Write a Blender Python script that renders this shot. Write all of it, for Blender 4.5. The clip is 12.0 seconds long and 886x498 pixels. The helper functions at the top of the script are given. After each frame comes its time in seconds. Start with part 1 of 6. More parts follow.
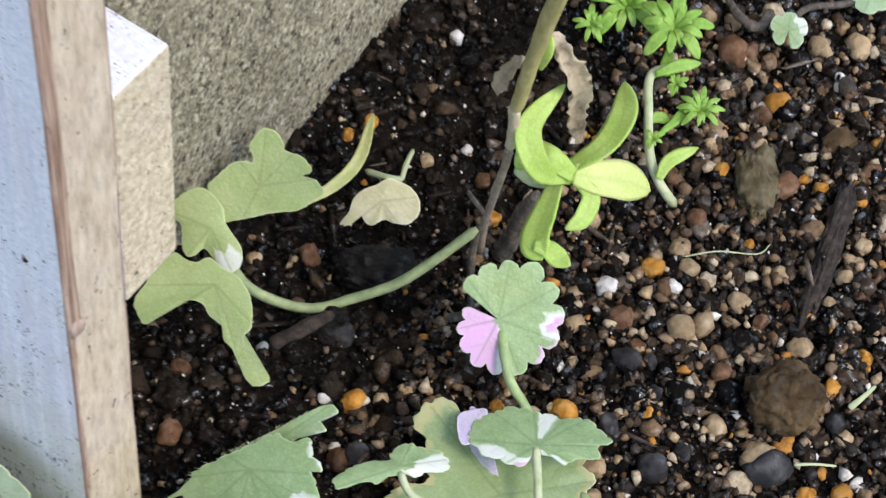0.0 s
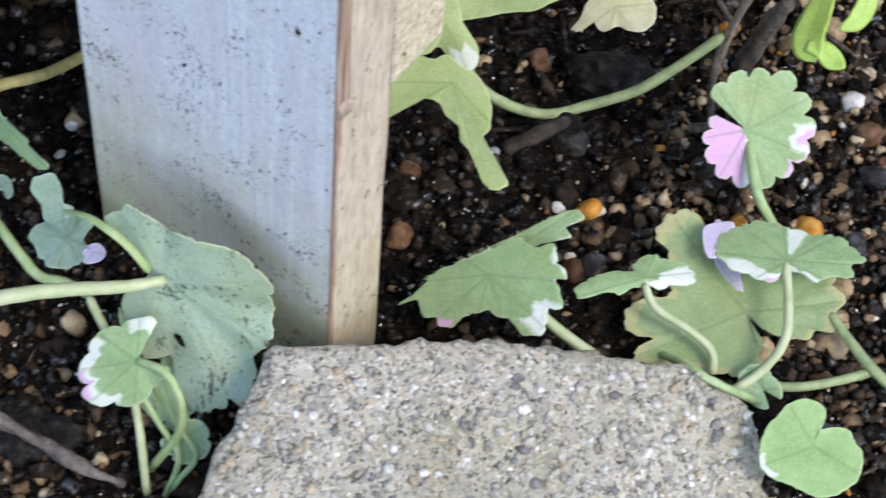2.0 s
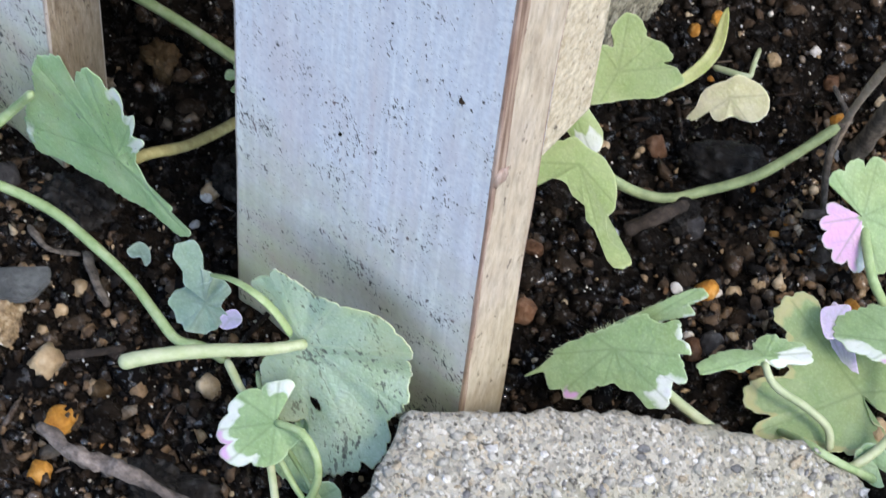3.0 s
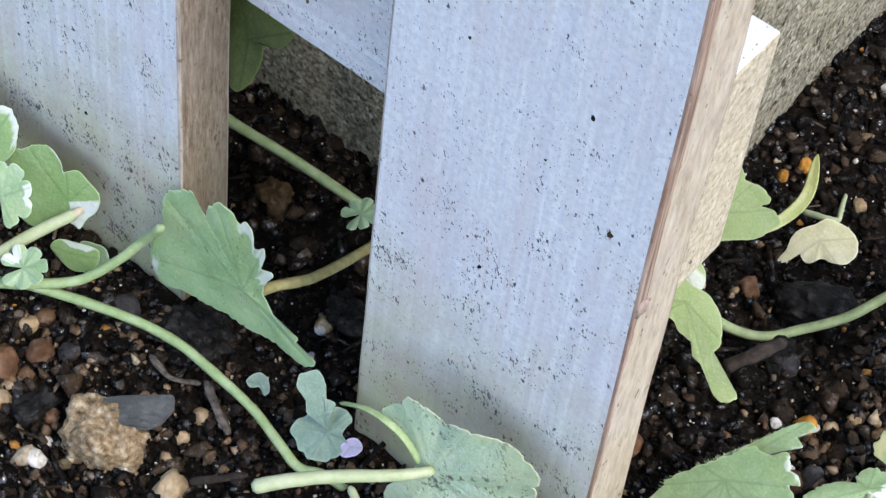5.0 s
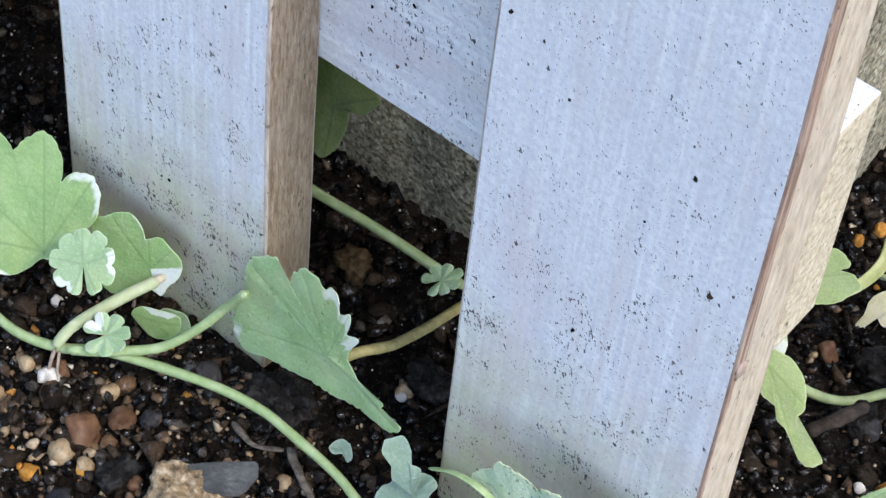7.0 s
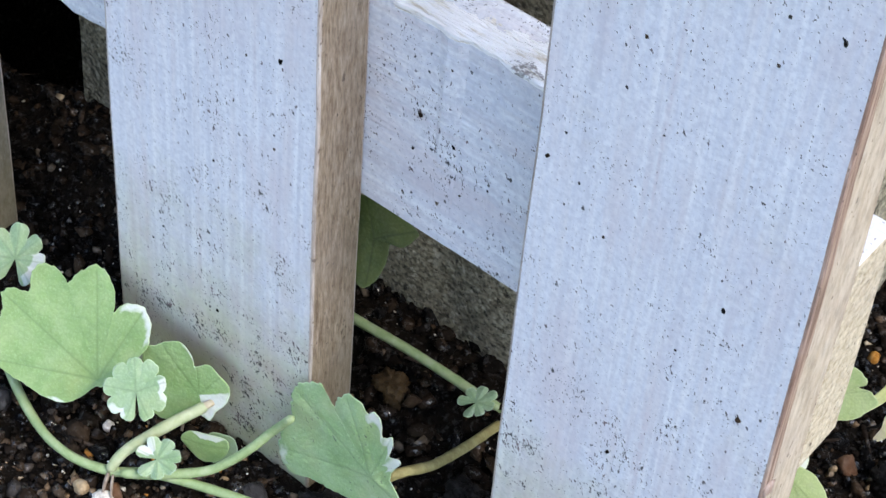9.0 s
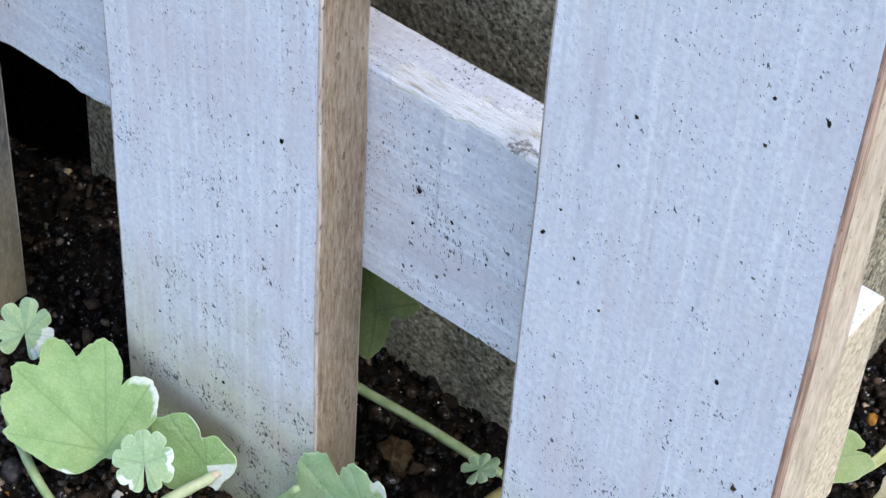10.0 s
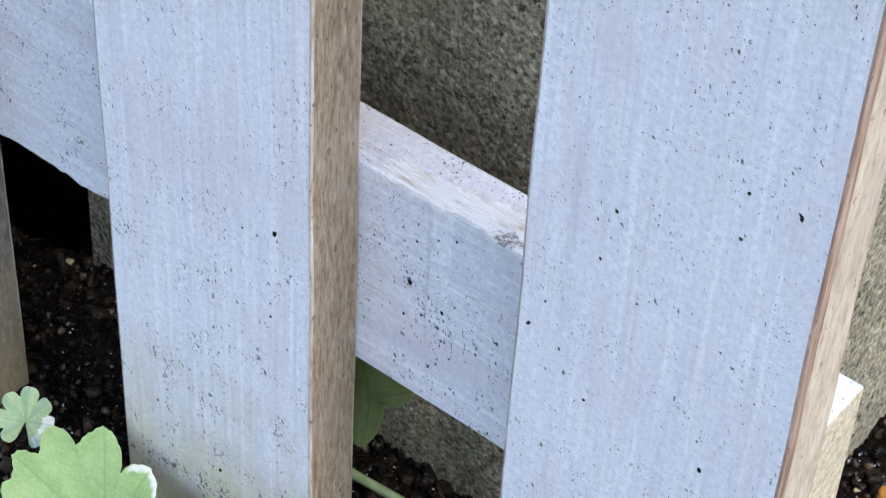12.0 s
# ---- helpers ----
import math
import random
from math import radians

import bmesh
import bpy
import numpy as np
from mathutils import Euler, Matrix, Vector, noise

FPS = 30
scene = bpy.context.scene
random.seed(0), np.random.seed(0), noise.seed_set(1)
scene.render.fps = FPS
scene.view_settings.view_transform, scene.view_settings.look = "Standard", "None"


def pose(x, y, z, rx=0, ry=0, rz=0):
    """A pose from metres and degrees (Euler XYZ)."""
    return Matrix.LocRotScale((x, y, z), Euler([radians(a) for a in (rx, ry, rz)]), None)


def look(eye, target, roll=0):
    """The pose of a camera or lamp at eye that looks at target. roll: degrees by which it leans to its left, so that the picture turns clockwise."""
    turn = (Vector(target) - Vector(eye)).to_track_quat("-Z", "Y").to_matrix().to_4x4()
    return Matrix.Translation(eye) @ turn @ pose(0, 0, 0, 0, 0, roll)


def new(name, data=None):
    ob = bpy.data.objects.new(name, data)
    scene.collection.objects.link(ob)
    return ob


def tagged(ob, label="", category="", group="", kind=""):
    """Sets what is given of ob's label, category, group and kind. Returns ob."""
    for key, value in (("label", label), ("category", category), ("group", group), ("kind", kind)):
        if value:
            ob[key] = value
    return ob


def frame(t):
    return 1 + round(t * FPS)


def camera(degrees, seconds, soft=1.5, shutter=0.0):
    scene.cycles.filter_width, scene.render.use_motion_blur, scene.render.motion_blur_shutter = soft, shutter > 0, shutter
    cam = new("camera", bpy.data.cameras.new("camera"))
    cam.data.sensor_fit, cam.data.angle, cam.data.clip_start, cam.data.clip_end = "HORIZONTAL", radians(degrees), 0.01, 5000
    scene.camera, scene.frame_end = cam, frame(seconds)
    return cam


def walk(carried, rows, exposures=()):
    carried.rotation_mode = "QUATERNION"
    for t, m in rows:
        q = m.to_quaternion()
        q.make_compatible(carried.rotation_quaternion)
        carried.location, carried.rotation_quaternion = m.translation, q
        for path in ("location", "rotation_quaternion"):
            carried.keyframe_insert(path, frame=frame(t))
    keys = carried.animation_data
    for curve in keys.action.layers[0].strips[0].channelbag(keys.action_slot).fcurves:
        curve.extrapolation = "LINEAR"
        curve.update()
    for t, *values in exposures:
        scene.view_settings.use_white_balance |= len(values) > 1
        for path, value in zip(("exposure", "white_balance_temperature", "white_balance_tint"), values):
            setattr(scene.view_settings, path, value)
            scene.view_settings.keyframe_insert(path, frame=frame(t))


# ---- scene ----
cam = camera(22.13, 12.0, soft=1.4, shutter=0.35)
PATH = [
    (0, (0.24363, -0.11292, 0.32340), (0.13345, 0.08815, -0.00437), 7.472),
    (0.5, (0.23962, -0.09465, 0.29716), (0.12984, 0.10339, -0.03257), 7.022),
    (1, (0.23658, -0.10389, 0.29858), (0.12886, 0.09416, -0.03183), 7.468),
    (1.5, (0.22762, -0.11284, 0.29895), (0.12205, 0.07567, -0.03768), 7.824),
    (2, (0.22463, -0.12602, 0.30295), (0.11455, 0.05053, -0.03868), 6.654),
    (2.5, (0.21905, -0.13859, 0.30452), (0.10188, 0.04050, -0.03341), 6.470),
    (3, (0.21858, -0.14524, 0.30754), (0.09412, 0.04199, -0.02330), 6.677),
    (3.5, (0.21389, -0.15500, 0.31324), (0.08455, 0.03952, -0.01146), 6.973),
    (3.7, (0.20923, -0.15852, 0.31226), (0.07895, 0.03784, -0.01096), 7.342),
    (5.3, (0.20696, -0.16811, 0.31541), (0.07051, 0.04012, 0.00233), 7.561),
    (5.5, (0.20790, -0.16643, 0.31717), (0.07122, 0.04259, 0.00471), 7.591),
    (6, (0.20661, -0.16784, 0.31889), (0.06747, 0.04326, 0.00892), 7.317),
    (6.5, (0.20016, -0.17645, 0.31192), (0.05870, 0.03597, 0.00392), 7.163),
    (6.7, (0.19963, -0.17528, 0.31174), (0.05602, 0.03685, 0.00452), 6.752),
    (8.3, (0.20132, -0.18085, 0.32440), (0.05182, 0.03802, 0.02482), 5.992),
    (8.5, (0.20127, -0.18216, 0.32786), (0.04987, 0.03749, 0.02981), 5.728),
    (9, (0.20085, -0.18637, 0.32830), (0.04519, 0.03528, 0.03394), 5.222),
    (9.5, (0.20067, -0.18891, 0.33155), (0.04185, 0.03461, 0.04031), 4.601),
    (10, (0.20334, -0.18735, 0.33585), (0.04176, 0.03802, 0.04758), 4.126),
    (10.5, (0.20532, -0.18761, 0.33592), (0.04127, 0.03940, 0.05034), 3.685),
    (11, (0.20673, -0.18901, 0.33896), (0.04042, 0.03960, 0.05598), 3.398),
    (11.5, (0.20749, -0.18797, 0.34067), (0.03921, 0.04211, 0.06005), 3.342),
    (12, (0.20845, -0.18816, 0.34203), (0.03821, 0.04328, 0.06372), 3.437),
]
EXPOSURES = [(0, 1.42, 7200, 12), (1, 1.44, 7150, 12), (1.6, 1.44, 6950, 12), (3, 1.51, 6950, 12), (8, 1.55, 6950, 12), (12, 1.54, 7000, 12)]
walk(cam, [(t, look(eye, target, roll)) for t, eye, target, roll in PATH], EXPOSURES)

# world, sun, exposure
SUN_ELEVATION, SUN_AZIMUTH = 52.0, 97.0      # azimuth counted from +y towards +x
world = bpy.data.worlds.new("sky")
scene.world = world
world.use_nodes = True
sky = world.node_tree.nodes.new("ShaderNodeTexSky")
sky.sky_type = "NISHITA"
sky.sun_disc = False
sky.sun_elevation = radians(SUN_ELEVATION)
sky.sun_rotation = radians(SUN_AZIMUTH)
world.node_tree.links.new(sky.outputs[0], world.node_tree.nodes["Background"].inputs[0])
world.node_tree.nodes["Background"].inputs[1].default_value = 0.146
sun_data = bpy.data.lights.new("sun", "SUN")
sun_data.energy = 0.75
sun_data.angle = radians(17)
sun_data.color = (1.0, 0.95, 0.86)
sun = new("sun", sun_data)
az, el = radians(SUN_AZIMUTH), radians(SUN_ELEVATION)
sun.matrix_world = look((math.sin(az) * math.cos(el), math.cos(az) * math.cos(el), math.sin(el)), (0, 0, 0))


# ---- materials ----
class Mat:
    """A small wrapper round a node material."""

    def __init__(self, name, rough=0.6, spec=0.5):
        self.m = bpy.data.materials.new(name)
        self.m.use_nodes = True
        self.nt = self.m.node_tree
        self.b = self.nt.nodes["Principled BSDF"]
        self.b.inputs["Roughness"].default_value = rough
        self.b.inputs["Specular IOR Level"].default_value = spec
        self.obj = self.n("ShaderNodeTexCoord").outputs["Object"]

    def n(self, kind):
        return self.nt.nodes.new(kind)

    def link(self, a, b):
        self.nt.links.new(a, b)

    def put(self, sock, v):
        if hasattr(v, "is_linked"):
            self.link(v, sock)
        elif isinstance(v, tuple) and len(v) == 3 and sock.type == "RGBA":
            sock.default_value = (*v, 1)
        else:
            sock.default_value = v

    def scaled(self, s, vec=None):
        k = self.n("ShaderNodeMapping")
        k.inputs["Scale"].default_value = s if isinstance(s, tuple) else (s, s, s)
        self.link(vec or self.obj, k.inputs[0])
        return k.outputs[0]

    def turned(self, rot, vec=None):
        k = self.n("ShaderNodeMapping")
        k.inputs["Rotation"].default_value = tuple(radians(a) for a in rot)
        self.link(vec or self.obj, k.inputs[0])
        return k.outputs[0]

    def noise(self, scale, detail=4.0, rough=0.55, vec=None):
        k = self.n("ShaderNodeTexNoise")
        k.inputs["Scale"].default_value = 1.0
        k.inputs["Detail"].default_value = detail
        k.inputs["Roughness"].default_value = rough
        self.link(self.scaled(scale, vec), k.inputs["Vector"])
        return k.outputs["Fac"]

    def voronoi(self, scale, feature="F1", out="Distance", vec=None, rand=1.0):
        k = self.n("ShaderNodeTexVoronoi")
        k.feature = feature
        k.inputs["Scale"].default_value = 1.0
        k.inputs["Randomness"].default_value = rand
        self.link(self.scaled(scale, vec), k.inputs["Vector"])
        return k.outputs[out]

    def ramp(self, v, stops, interp="LINEAR"):
        k = self.n("ShaderNodeValToRGB")
        k.color_ramp.interpolation = interp
        e = k.color_ramp.elements
        while len(e) < len(stops):
            e.new(0.5)
        for el_, (p, c) in zip(e, stops):
            el_.position = p
            el_.color = (*c, 1) if isinstance(c, tuple) else (c, c, c, 1)
        self.link(v, k.inputs[0])
        return k.outputs[0]

    def math(self, op, a, b=0.0, clamp=False):
        k = self.n("ShaderNodeMath")
        k.operation = op
        k.use_clamp = clamp
        self.put(k.inputs[0], a)
        self.put(k.inputs[1], b)
        return k.outputs[0]

    def mix(self, f, a, b, blend="MIX"):
        k = self.n("ShaderNodeMix")
        k.data_type = "RGBA"
        k.blend_type = blend
        self.put(k.inputs[0], f)
        self.put(k.inputs[6], a)
        self.put(k.inputs[7], b)
        return k.outputs[2]

    def attr(self, name):
        k = self.n("ShaderNodeAttribute")
        k.attribute_name = name
        return k.outputs["Fac"]

    def island(self):
        return self.n("ShaderNodeNewGeometry").outputs["Random Per Island"]

    def own(self):
        return self.n("ShaderNodeObjectInfo").outputs["Random"]

    def axis(self, i, vec=None):
        k = self.n("ShaderNodeSeparateXYZ")
        self.link(vec or self.obj, k.inputs[0])
        return k.outputs[i]

    def color(self, c):
        self.put(self.b.inputs["Base Color"], c)
        return self

    def rough(self, v):
        self.put(self.b.inputs["Roughness"], v)
        return self

    def bump(self, h, dist=0.0005, strength=1.0):
        k = self.n("ShaderNodeBump")
        k.inputs["Distance"].default_value = dist
        k.inputs["Strength"].default_value = strength
        self.link(h, k.inputs["Height"])
        if self.b.inputs["Normal"].is_linked:
            self.link(self.b.inputs["Normal"].links[0].from_socket, k.inputs["Normal"])
        self.link(k.outputs[0], self.b.inputs["Normal"])
        return self


def white_paint(name, grain, streak_dir, torn=False):
    """Thin white paint on wood: soft grain lines, faint pink-grey streaks, mottling, splashed dirt specks."""
    m = Mat(name, 0.55, 0.35)
    g = m.noise(grain, 3, 0.6)
    wide = m.noise(tuple(v * 0.3 if v > 500 else v * 0.2 for v in grain), 3, 0.55)
    base = m.ramp(wide, [(0.3, (0.61, 0.63, 0.70)), (0.48, (0.72, 0.75, 0.82)), (0.6, (0.71, 0.72, 0.77)), (0.72, (0.66, 0.63, 0.68))])
    base = m.mix(m.math("MULTIPLY", m.ramp(g, [(0.42, 0.0), (0.64, 1.0)]), 0.25), base, (0.92, 0.93, 0.95))
    pale = m.noise(tuple(v * 0.45 if v > 500 else v * 0.3 for v in grain), 2, 0.5)
    base = m.mix(m.math("MULTIPLY", m.ramp(pale, [(0.54, 0.0), (0.66, 1.0)]), 0.55), base, (0.90, 0.92, 0.95))
    # mottled film: small thin places and thick places
    base = m.mix(m.math("MULTIPLY", m.ramp(m.noise(1100, 3, 0.6), [(0.45, 0.0), (0.62, 1.0)]), 0.45), base, (0.54, 0.56, 0.63))
    base = m.mix(m.math("MULTIPLY", m.ramp(m.noise(700, 3, 0.55), [(0.52, 0.0), (0.68, 1.0)]), 0.45), base, (0.9, 0.92, 0.95))
    rosy = m.ramp(m.noise(tuple(90 if v > 500 else 25 for v in grain), 4, 0.6), [(0.48, 0.0), (0.68, 1.0)])
    base = m.mix(m.math("MULTIPLY", rosy, 0.5), base, (0.66, 0.58, 0.61))
    stain = m.ramp(m.noise(46, 5, 0.65), [(0.6, 0.0), (0.78, 1.0)])
    base = m.mix(m.math("MULTIPLY", stain, 0.35), base, (0.58, 0.52, 0.42))
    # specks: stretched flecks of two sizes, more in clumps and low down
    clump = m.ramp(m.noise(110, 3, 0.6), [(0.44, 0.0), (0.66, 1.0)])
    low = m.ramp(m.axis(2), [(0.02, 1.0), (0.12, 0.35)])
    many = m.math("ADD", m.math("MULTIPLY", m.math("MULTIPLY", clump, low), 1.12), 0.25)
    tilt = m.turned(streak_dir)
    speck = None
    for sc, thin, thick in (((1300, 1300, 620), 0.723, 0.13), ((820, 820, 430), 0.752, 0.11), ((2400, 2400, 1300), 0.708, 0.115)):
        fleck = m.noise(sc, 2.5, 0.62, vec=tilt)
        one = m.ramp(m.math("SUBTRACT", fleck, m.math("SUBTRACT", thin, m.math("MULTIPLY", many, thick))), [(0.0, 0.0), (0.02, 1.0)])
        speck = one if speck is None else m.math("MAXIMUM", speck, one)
    # ragged low tint: yellow-green dirt plus the leaves' soft green shade, painted in
    climb = m.math("ADD", m.axis(2), m.math("MULTIPLY", m.math("SUBTRACT", m.noise(60, 5, 0.65), 0.5), 0.07))
    dirt_and_shade = m.ramp(climb, [(0.006, 1.0), (0.035, 0.45), (0.06, 0.0)])
    base = m.mix(m.math("MULTIPLY", dirt_and_shade, 0.8), base, m.ramp(m.noise(150, 3), [(0.4, (0.42, 0.43, 0.19)), (0.65, (0.40, 0.33, 0.2))]))
    tone = m.ramp(m.noise(300, 2), [(0.5, (0.012, 0.011, 0.013)), (0.7, (0.17, 0.11, 0.11))])
    if torn:
        # paint and splinters torn off the upper front arris, clean pale fibres showing
        edge = m.math("MULTIPLY", m.math("SUBTRACT", m.noise((110, 260, 260), 5, 0.7), 0.5), 0.011)
        back = m.math("LESS_THAN", m.math("ADD", m.axis(1), m.math("ADD", edge, m.math("MULTIPLY", m.math("SUBTRACT", 0.062, m.axis(0)), 0.16))), 0.0182)
        up = m.math("GREATER_THAN", m.axis(2), 0.1084)
        along = m.math("LESS_THAN", m.math("ABSOLUTE", m.math("SUBTRACT", m.axis(0), 0.0645)), m.math("ADD", 0.0165, edge))
        bare = m.math("MULTIPLY", back, m.math("MULTIPLY", up, along))
        fibre = m.noise((160, 900, 900), 4, 0.7)
        base = m.mix(bare, base, m.ramp(fibre, [(0.30, (0.66, 0.58, 0.46)), (0.42, (0.90, 0.89, 0.86)), (0.52, (0.97, 0.97, 0.97))]))
        # a smear of dark dirt caught in the torn fibres
        smear = m.math("LESS_THAN", m.math("ADD", m.math("ABSOLUTE", m.math("SUBTRACT", m.axis(0), 0.0722)), m.math("MULTIPLY", m.math("ABSOLUTE", m.math("SUBTRACT", m.axis(1), 0.0134)), 2.0)), m.math("MULTIPLY", m.noise((500, 900, 900), 4, 0.75), 0.0066))
        smear = m.math("MULTIPLY", m.math("MULTIPLY", smear, up), m.ramp(m.noise((900, 1600, 1600), 3, 0.7), [(0.42, 0.0), (0.55, 1.0)]))
        base = m.mix(m.math("MULTIPLY", smear, 0.75), base, (0.14, 0.11, 0.10))
        speck = m.math("MULTIPLY", speck, m.math("SUBTRACT", 1.0, m.math("MULTIPLY", bare, 0.9)))
        m.bump(m.math("MULTIPLY", bare, fibre), 0.0014, 0.9)
        # ridges left by the saw, low on the face
        saw = m.noise((25, 2000, 1100), 2, 0.5)
        m.bump(saw, 0.0004, 0.8)
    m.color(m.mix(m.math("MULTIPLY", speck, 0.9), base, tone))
    m.bump(g, 0.0002, 0.5)
    m.bump(m.noise(700, 3, 0.6), 0.00016, 0.7)
    return m.m


def raw_wood(name, grain, c1, c2, c3, bump=0.4, bark=False):
    m = Mat(name, 0.75, 0.25)
    g = m.noise(grain, 5, 0.65)
    c = m.ramp(g, [(0.3, c1), (0.52, c2), (0.72, c3)])
    spot = m.math("LESS_THAN", m.math("ADD", m.voronoi((800, 800, 300)), m.math("MULTIPLY", m.noise(900), 0.3)), 0.17 if bark else 0.25)
    c = m.mix(m.math("MULTIPLY", spot, 0.7), c, (0.12, 0.09, 0.07))
    fine = m.ramp(m.noise(tuple(v * 2.2 for v in grain), 3, 0.7), [(0.35, 0.78), (0.5, 1.0), (0.66, 1.14)])
    c = m.mix(1.0, c, fine, "MULTIPLY")
    # splashed dirt caught in the open grain, in drifts
    drift = m.math("MULTIPLY", m.noise(95, 3, 0.6), 0.10)
    fleck = m.math("ADD", m.math("MAXIMUM", m.noise((760, 760, 380), 2.5, 0.6), m.math("SUBTRACT", m.noise((430, 430, 260), 2.5, 0.6), 0.02)), drift)
    c = m.mix(m.math("MULTIPLY", m.ramp(fleck, [(0.735, 0.0), (0.755, 1.0)]), 0.8), c, (0.075, 0.055, 0.045))
    c = m.mix(m.math("MULTIPLY", m.ramp(m.noise(45, 4), [(0.5, 0.0), (0.7, 1.0)]), 0.35), c, (0.42, 0.36, 0.32))
    climb = m.math("ADD", m.axis(2), m.math("MULTIPLY", m.math("SUBTRACT", m.noise(70, 5, 0.65), 0.5), 0.05))
    c = m.mix(m.math("MULTIPLY", m.ramp(climb, [(0.005, 1.0), (0.04, 0.0)]), 0.45), c, (0.31, 0.25, 0.11))
    if bark:
        # a brown strip of inner bark left along the front arris, down to a small knot
        wob = m.math("MULTIPLY", m.math("SUBTRACT", m.noise((60, 60, 60), 3), 0.5), 0.0016)
        y = m.math("ADD", m.axis(1), wob)
        strip = m.math("LESS_THAN", y, 0.0021)
        high = m.math("GREATER_THAN", m.axis(2), 0.0722)
        thin = m.math("LESS_THAN", y, 0.0007)
        f = m.math("MAXIMUM", m.math("MULTIPLY", strip, high), thin)
        streak = m.ramp(m.noise((1600, 1600, 60), 3), [(0.35, (0.11, 0.062, 0.045)), (0.5, (0.27, 0.18, 0.135)), (0.66, (0.42, 0.32, 0.26))])
        c = m.mix(m.math("MULTIPLY", f, 0.9), c, streak)
    m.color(c)
    m.bump(g, 0.0005, bump)
    m.bump(m.noise(900, 3), 0.0002, 0.5)
    return m.m


def concrete(name, tones, fine, pit_scale, pit_edge, pit_tone, cast, rugged=0.0):
    """Cast concrete: sand of mixed tones, small pits, blotches of grime."""
    m = Mat(name, 0.85, 0.3)
    warp = m.n("ShaderNodeVectorMath")
    warp.operation = "MULTIPLY_ADD"
    nz = m.n("ShaderNodeTexNoise")
    nz.inputs["Scale"].default_value = fine * 1.3
    m.link(m.obj, nz.inputs["Vector"])
    m.link(nz.outputs["Color"], warp.inputs[0])
    warp.inputs[1].default_value = (0.9 / fine,) * 3
    m.link(m.obj, warp.inputs[2])
    k = m.n("ShaderNodeSeparateColor")
    m.link(m.voronoi(fine, out="Color", vec=warp.outputs[0]), k.inputs[0])
    c = m.ramp(k.outputs[0], tones)
    k2 = m.n("ShaderNodeSeparateColor")
    m.link(m.voronoi(fine * 0.38, out="Color", vec=warp.outputs[0]), k2.inputs[0])
    pebb = m.math("LESS_THAN", k2.outputs[1], 0.22)
    c = m.mix(m.math("MULTIPLY", pebb, 0.65), c, m.ramp(k2.outputs[0], tones))
    big = m.ramp(m.noise(30, 5, 0.6), [(0.35, 0.72), (0.65, 1.05)])
    c = m.mix(1.0, c, big, "MULTIPLY")
    c = m.mix(m.math("MULTIPLY", m.ramp(m.noise(55, 4, 0.6), [(0.5, 0.0), (0.72, 1.0)]), 0.45), c, cast)
    pit = m.ramp(m.noise(pit_scale, 4, 0.65), [(pit_edge - 0.05, 0.0), (pit_edge + 0.04, 1.0)])
    c = m.mix(m.math("SUBTRACT", 1.0, pit), c, pit_tone)
    if rugged:
        # open sandy face: dark gaps between coarse grains
        gap = m.ramp(m.noise(fine * 0.85, 2.5, 0.6), [(0.36, 1.0 - rugged), (0.48, 1.0), (0.64, 1.0 + rugged * 0.75)])
        c = m.mix(1.0, c, gap, "MULTIPLY")
        m.bump(m.noise(fine * 0.6, 2, 0.5), 0.0007, 0.8)
    m.color(c)
    m.bump(pit, 0.0009, 0.8)
    m.bump(m.noise(fine, 3, 0.7), 0.0006, 0.9)
    return m.m


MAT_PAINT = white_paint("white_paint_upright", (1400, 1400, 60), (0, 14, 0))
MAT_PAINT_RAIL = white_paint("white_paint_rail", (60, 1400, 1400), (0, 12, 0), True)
MAT_SIDE = raw_wood("planed_wood_weathered", (1300, 1300, 240), (0.19, 0.135, 0.09), (0.35, 0.275, 0.205), (0.48, 0.40, 0.32), 1.3)
# weathered grey, darkened further by the side's shade put into the colour
MAT_SIDE_GREY_SHADED = raw_wood("planed_wood_grey_shaded", (900, 900, 350), (0.09, 0.085, 0.076), (0.17, 0.163, 0.148), (0.27, 0.26, 0.24))
MAT_SIDE_PALE = raw_wood("planed_wood_pale", (420, 420, 110), (0.395, 0.325, 0.245), (0.47, 0.405, 0.32), (0.54, 0.48, 0.395), 0.5, True)
MAT_ARRIS = raw_wood("worn_arris", (900, 900, 120), (0.30, 0.24, 0.20), (0.50, 0.44, 0.40), (0.62, 0.59, 0.58), 0.4)
MAT_ARRIS_BARK = raw_wood("bark_arris", (900, 900, 90), (0.14, 0.085, 0.065), (0.30, 0.20, 0.16), (0.46, 0.37, 0.33), 0.4)
MAT_END = raw_wood("sawn_wood", (600, 600, 600), (0.38, 0.31, 0.205), (0.57, 0.50, 0.375), (0.68, 0.62, 0.50), 1.6)
MAT_BLOCK = concrete("concrete", [(0.0, (0.155, 0.140, 0.10)), (0.3, (0.26, 0.237, 0.17)), (0.7, (0.332, 0.303, 0.22)), (1.0, (0.475, 0.445, 0.35))], 1200, 520, 0.372, (0.055, 0.048, 0.036), (0.255, 0.221, 0.146), 0.5)
MAT_PAVER = concrete("exposed_aggregate", [(0.0, (0.18, 0.172, 0.158)), (0.3, (0.36, 0.344, 0.29)), (0.6, (0.47, 0.452, 0.395)), (0.85, (0.46, 0.40, 0.30)), (1.0, (0.66, 0.65, 0.61))], 2000, 700, 0.37, (0.13, 0.118, 0.10), (0.34, 0.325, 0.19))

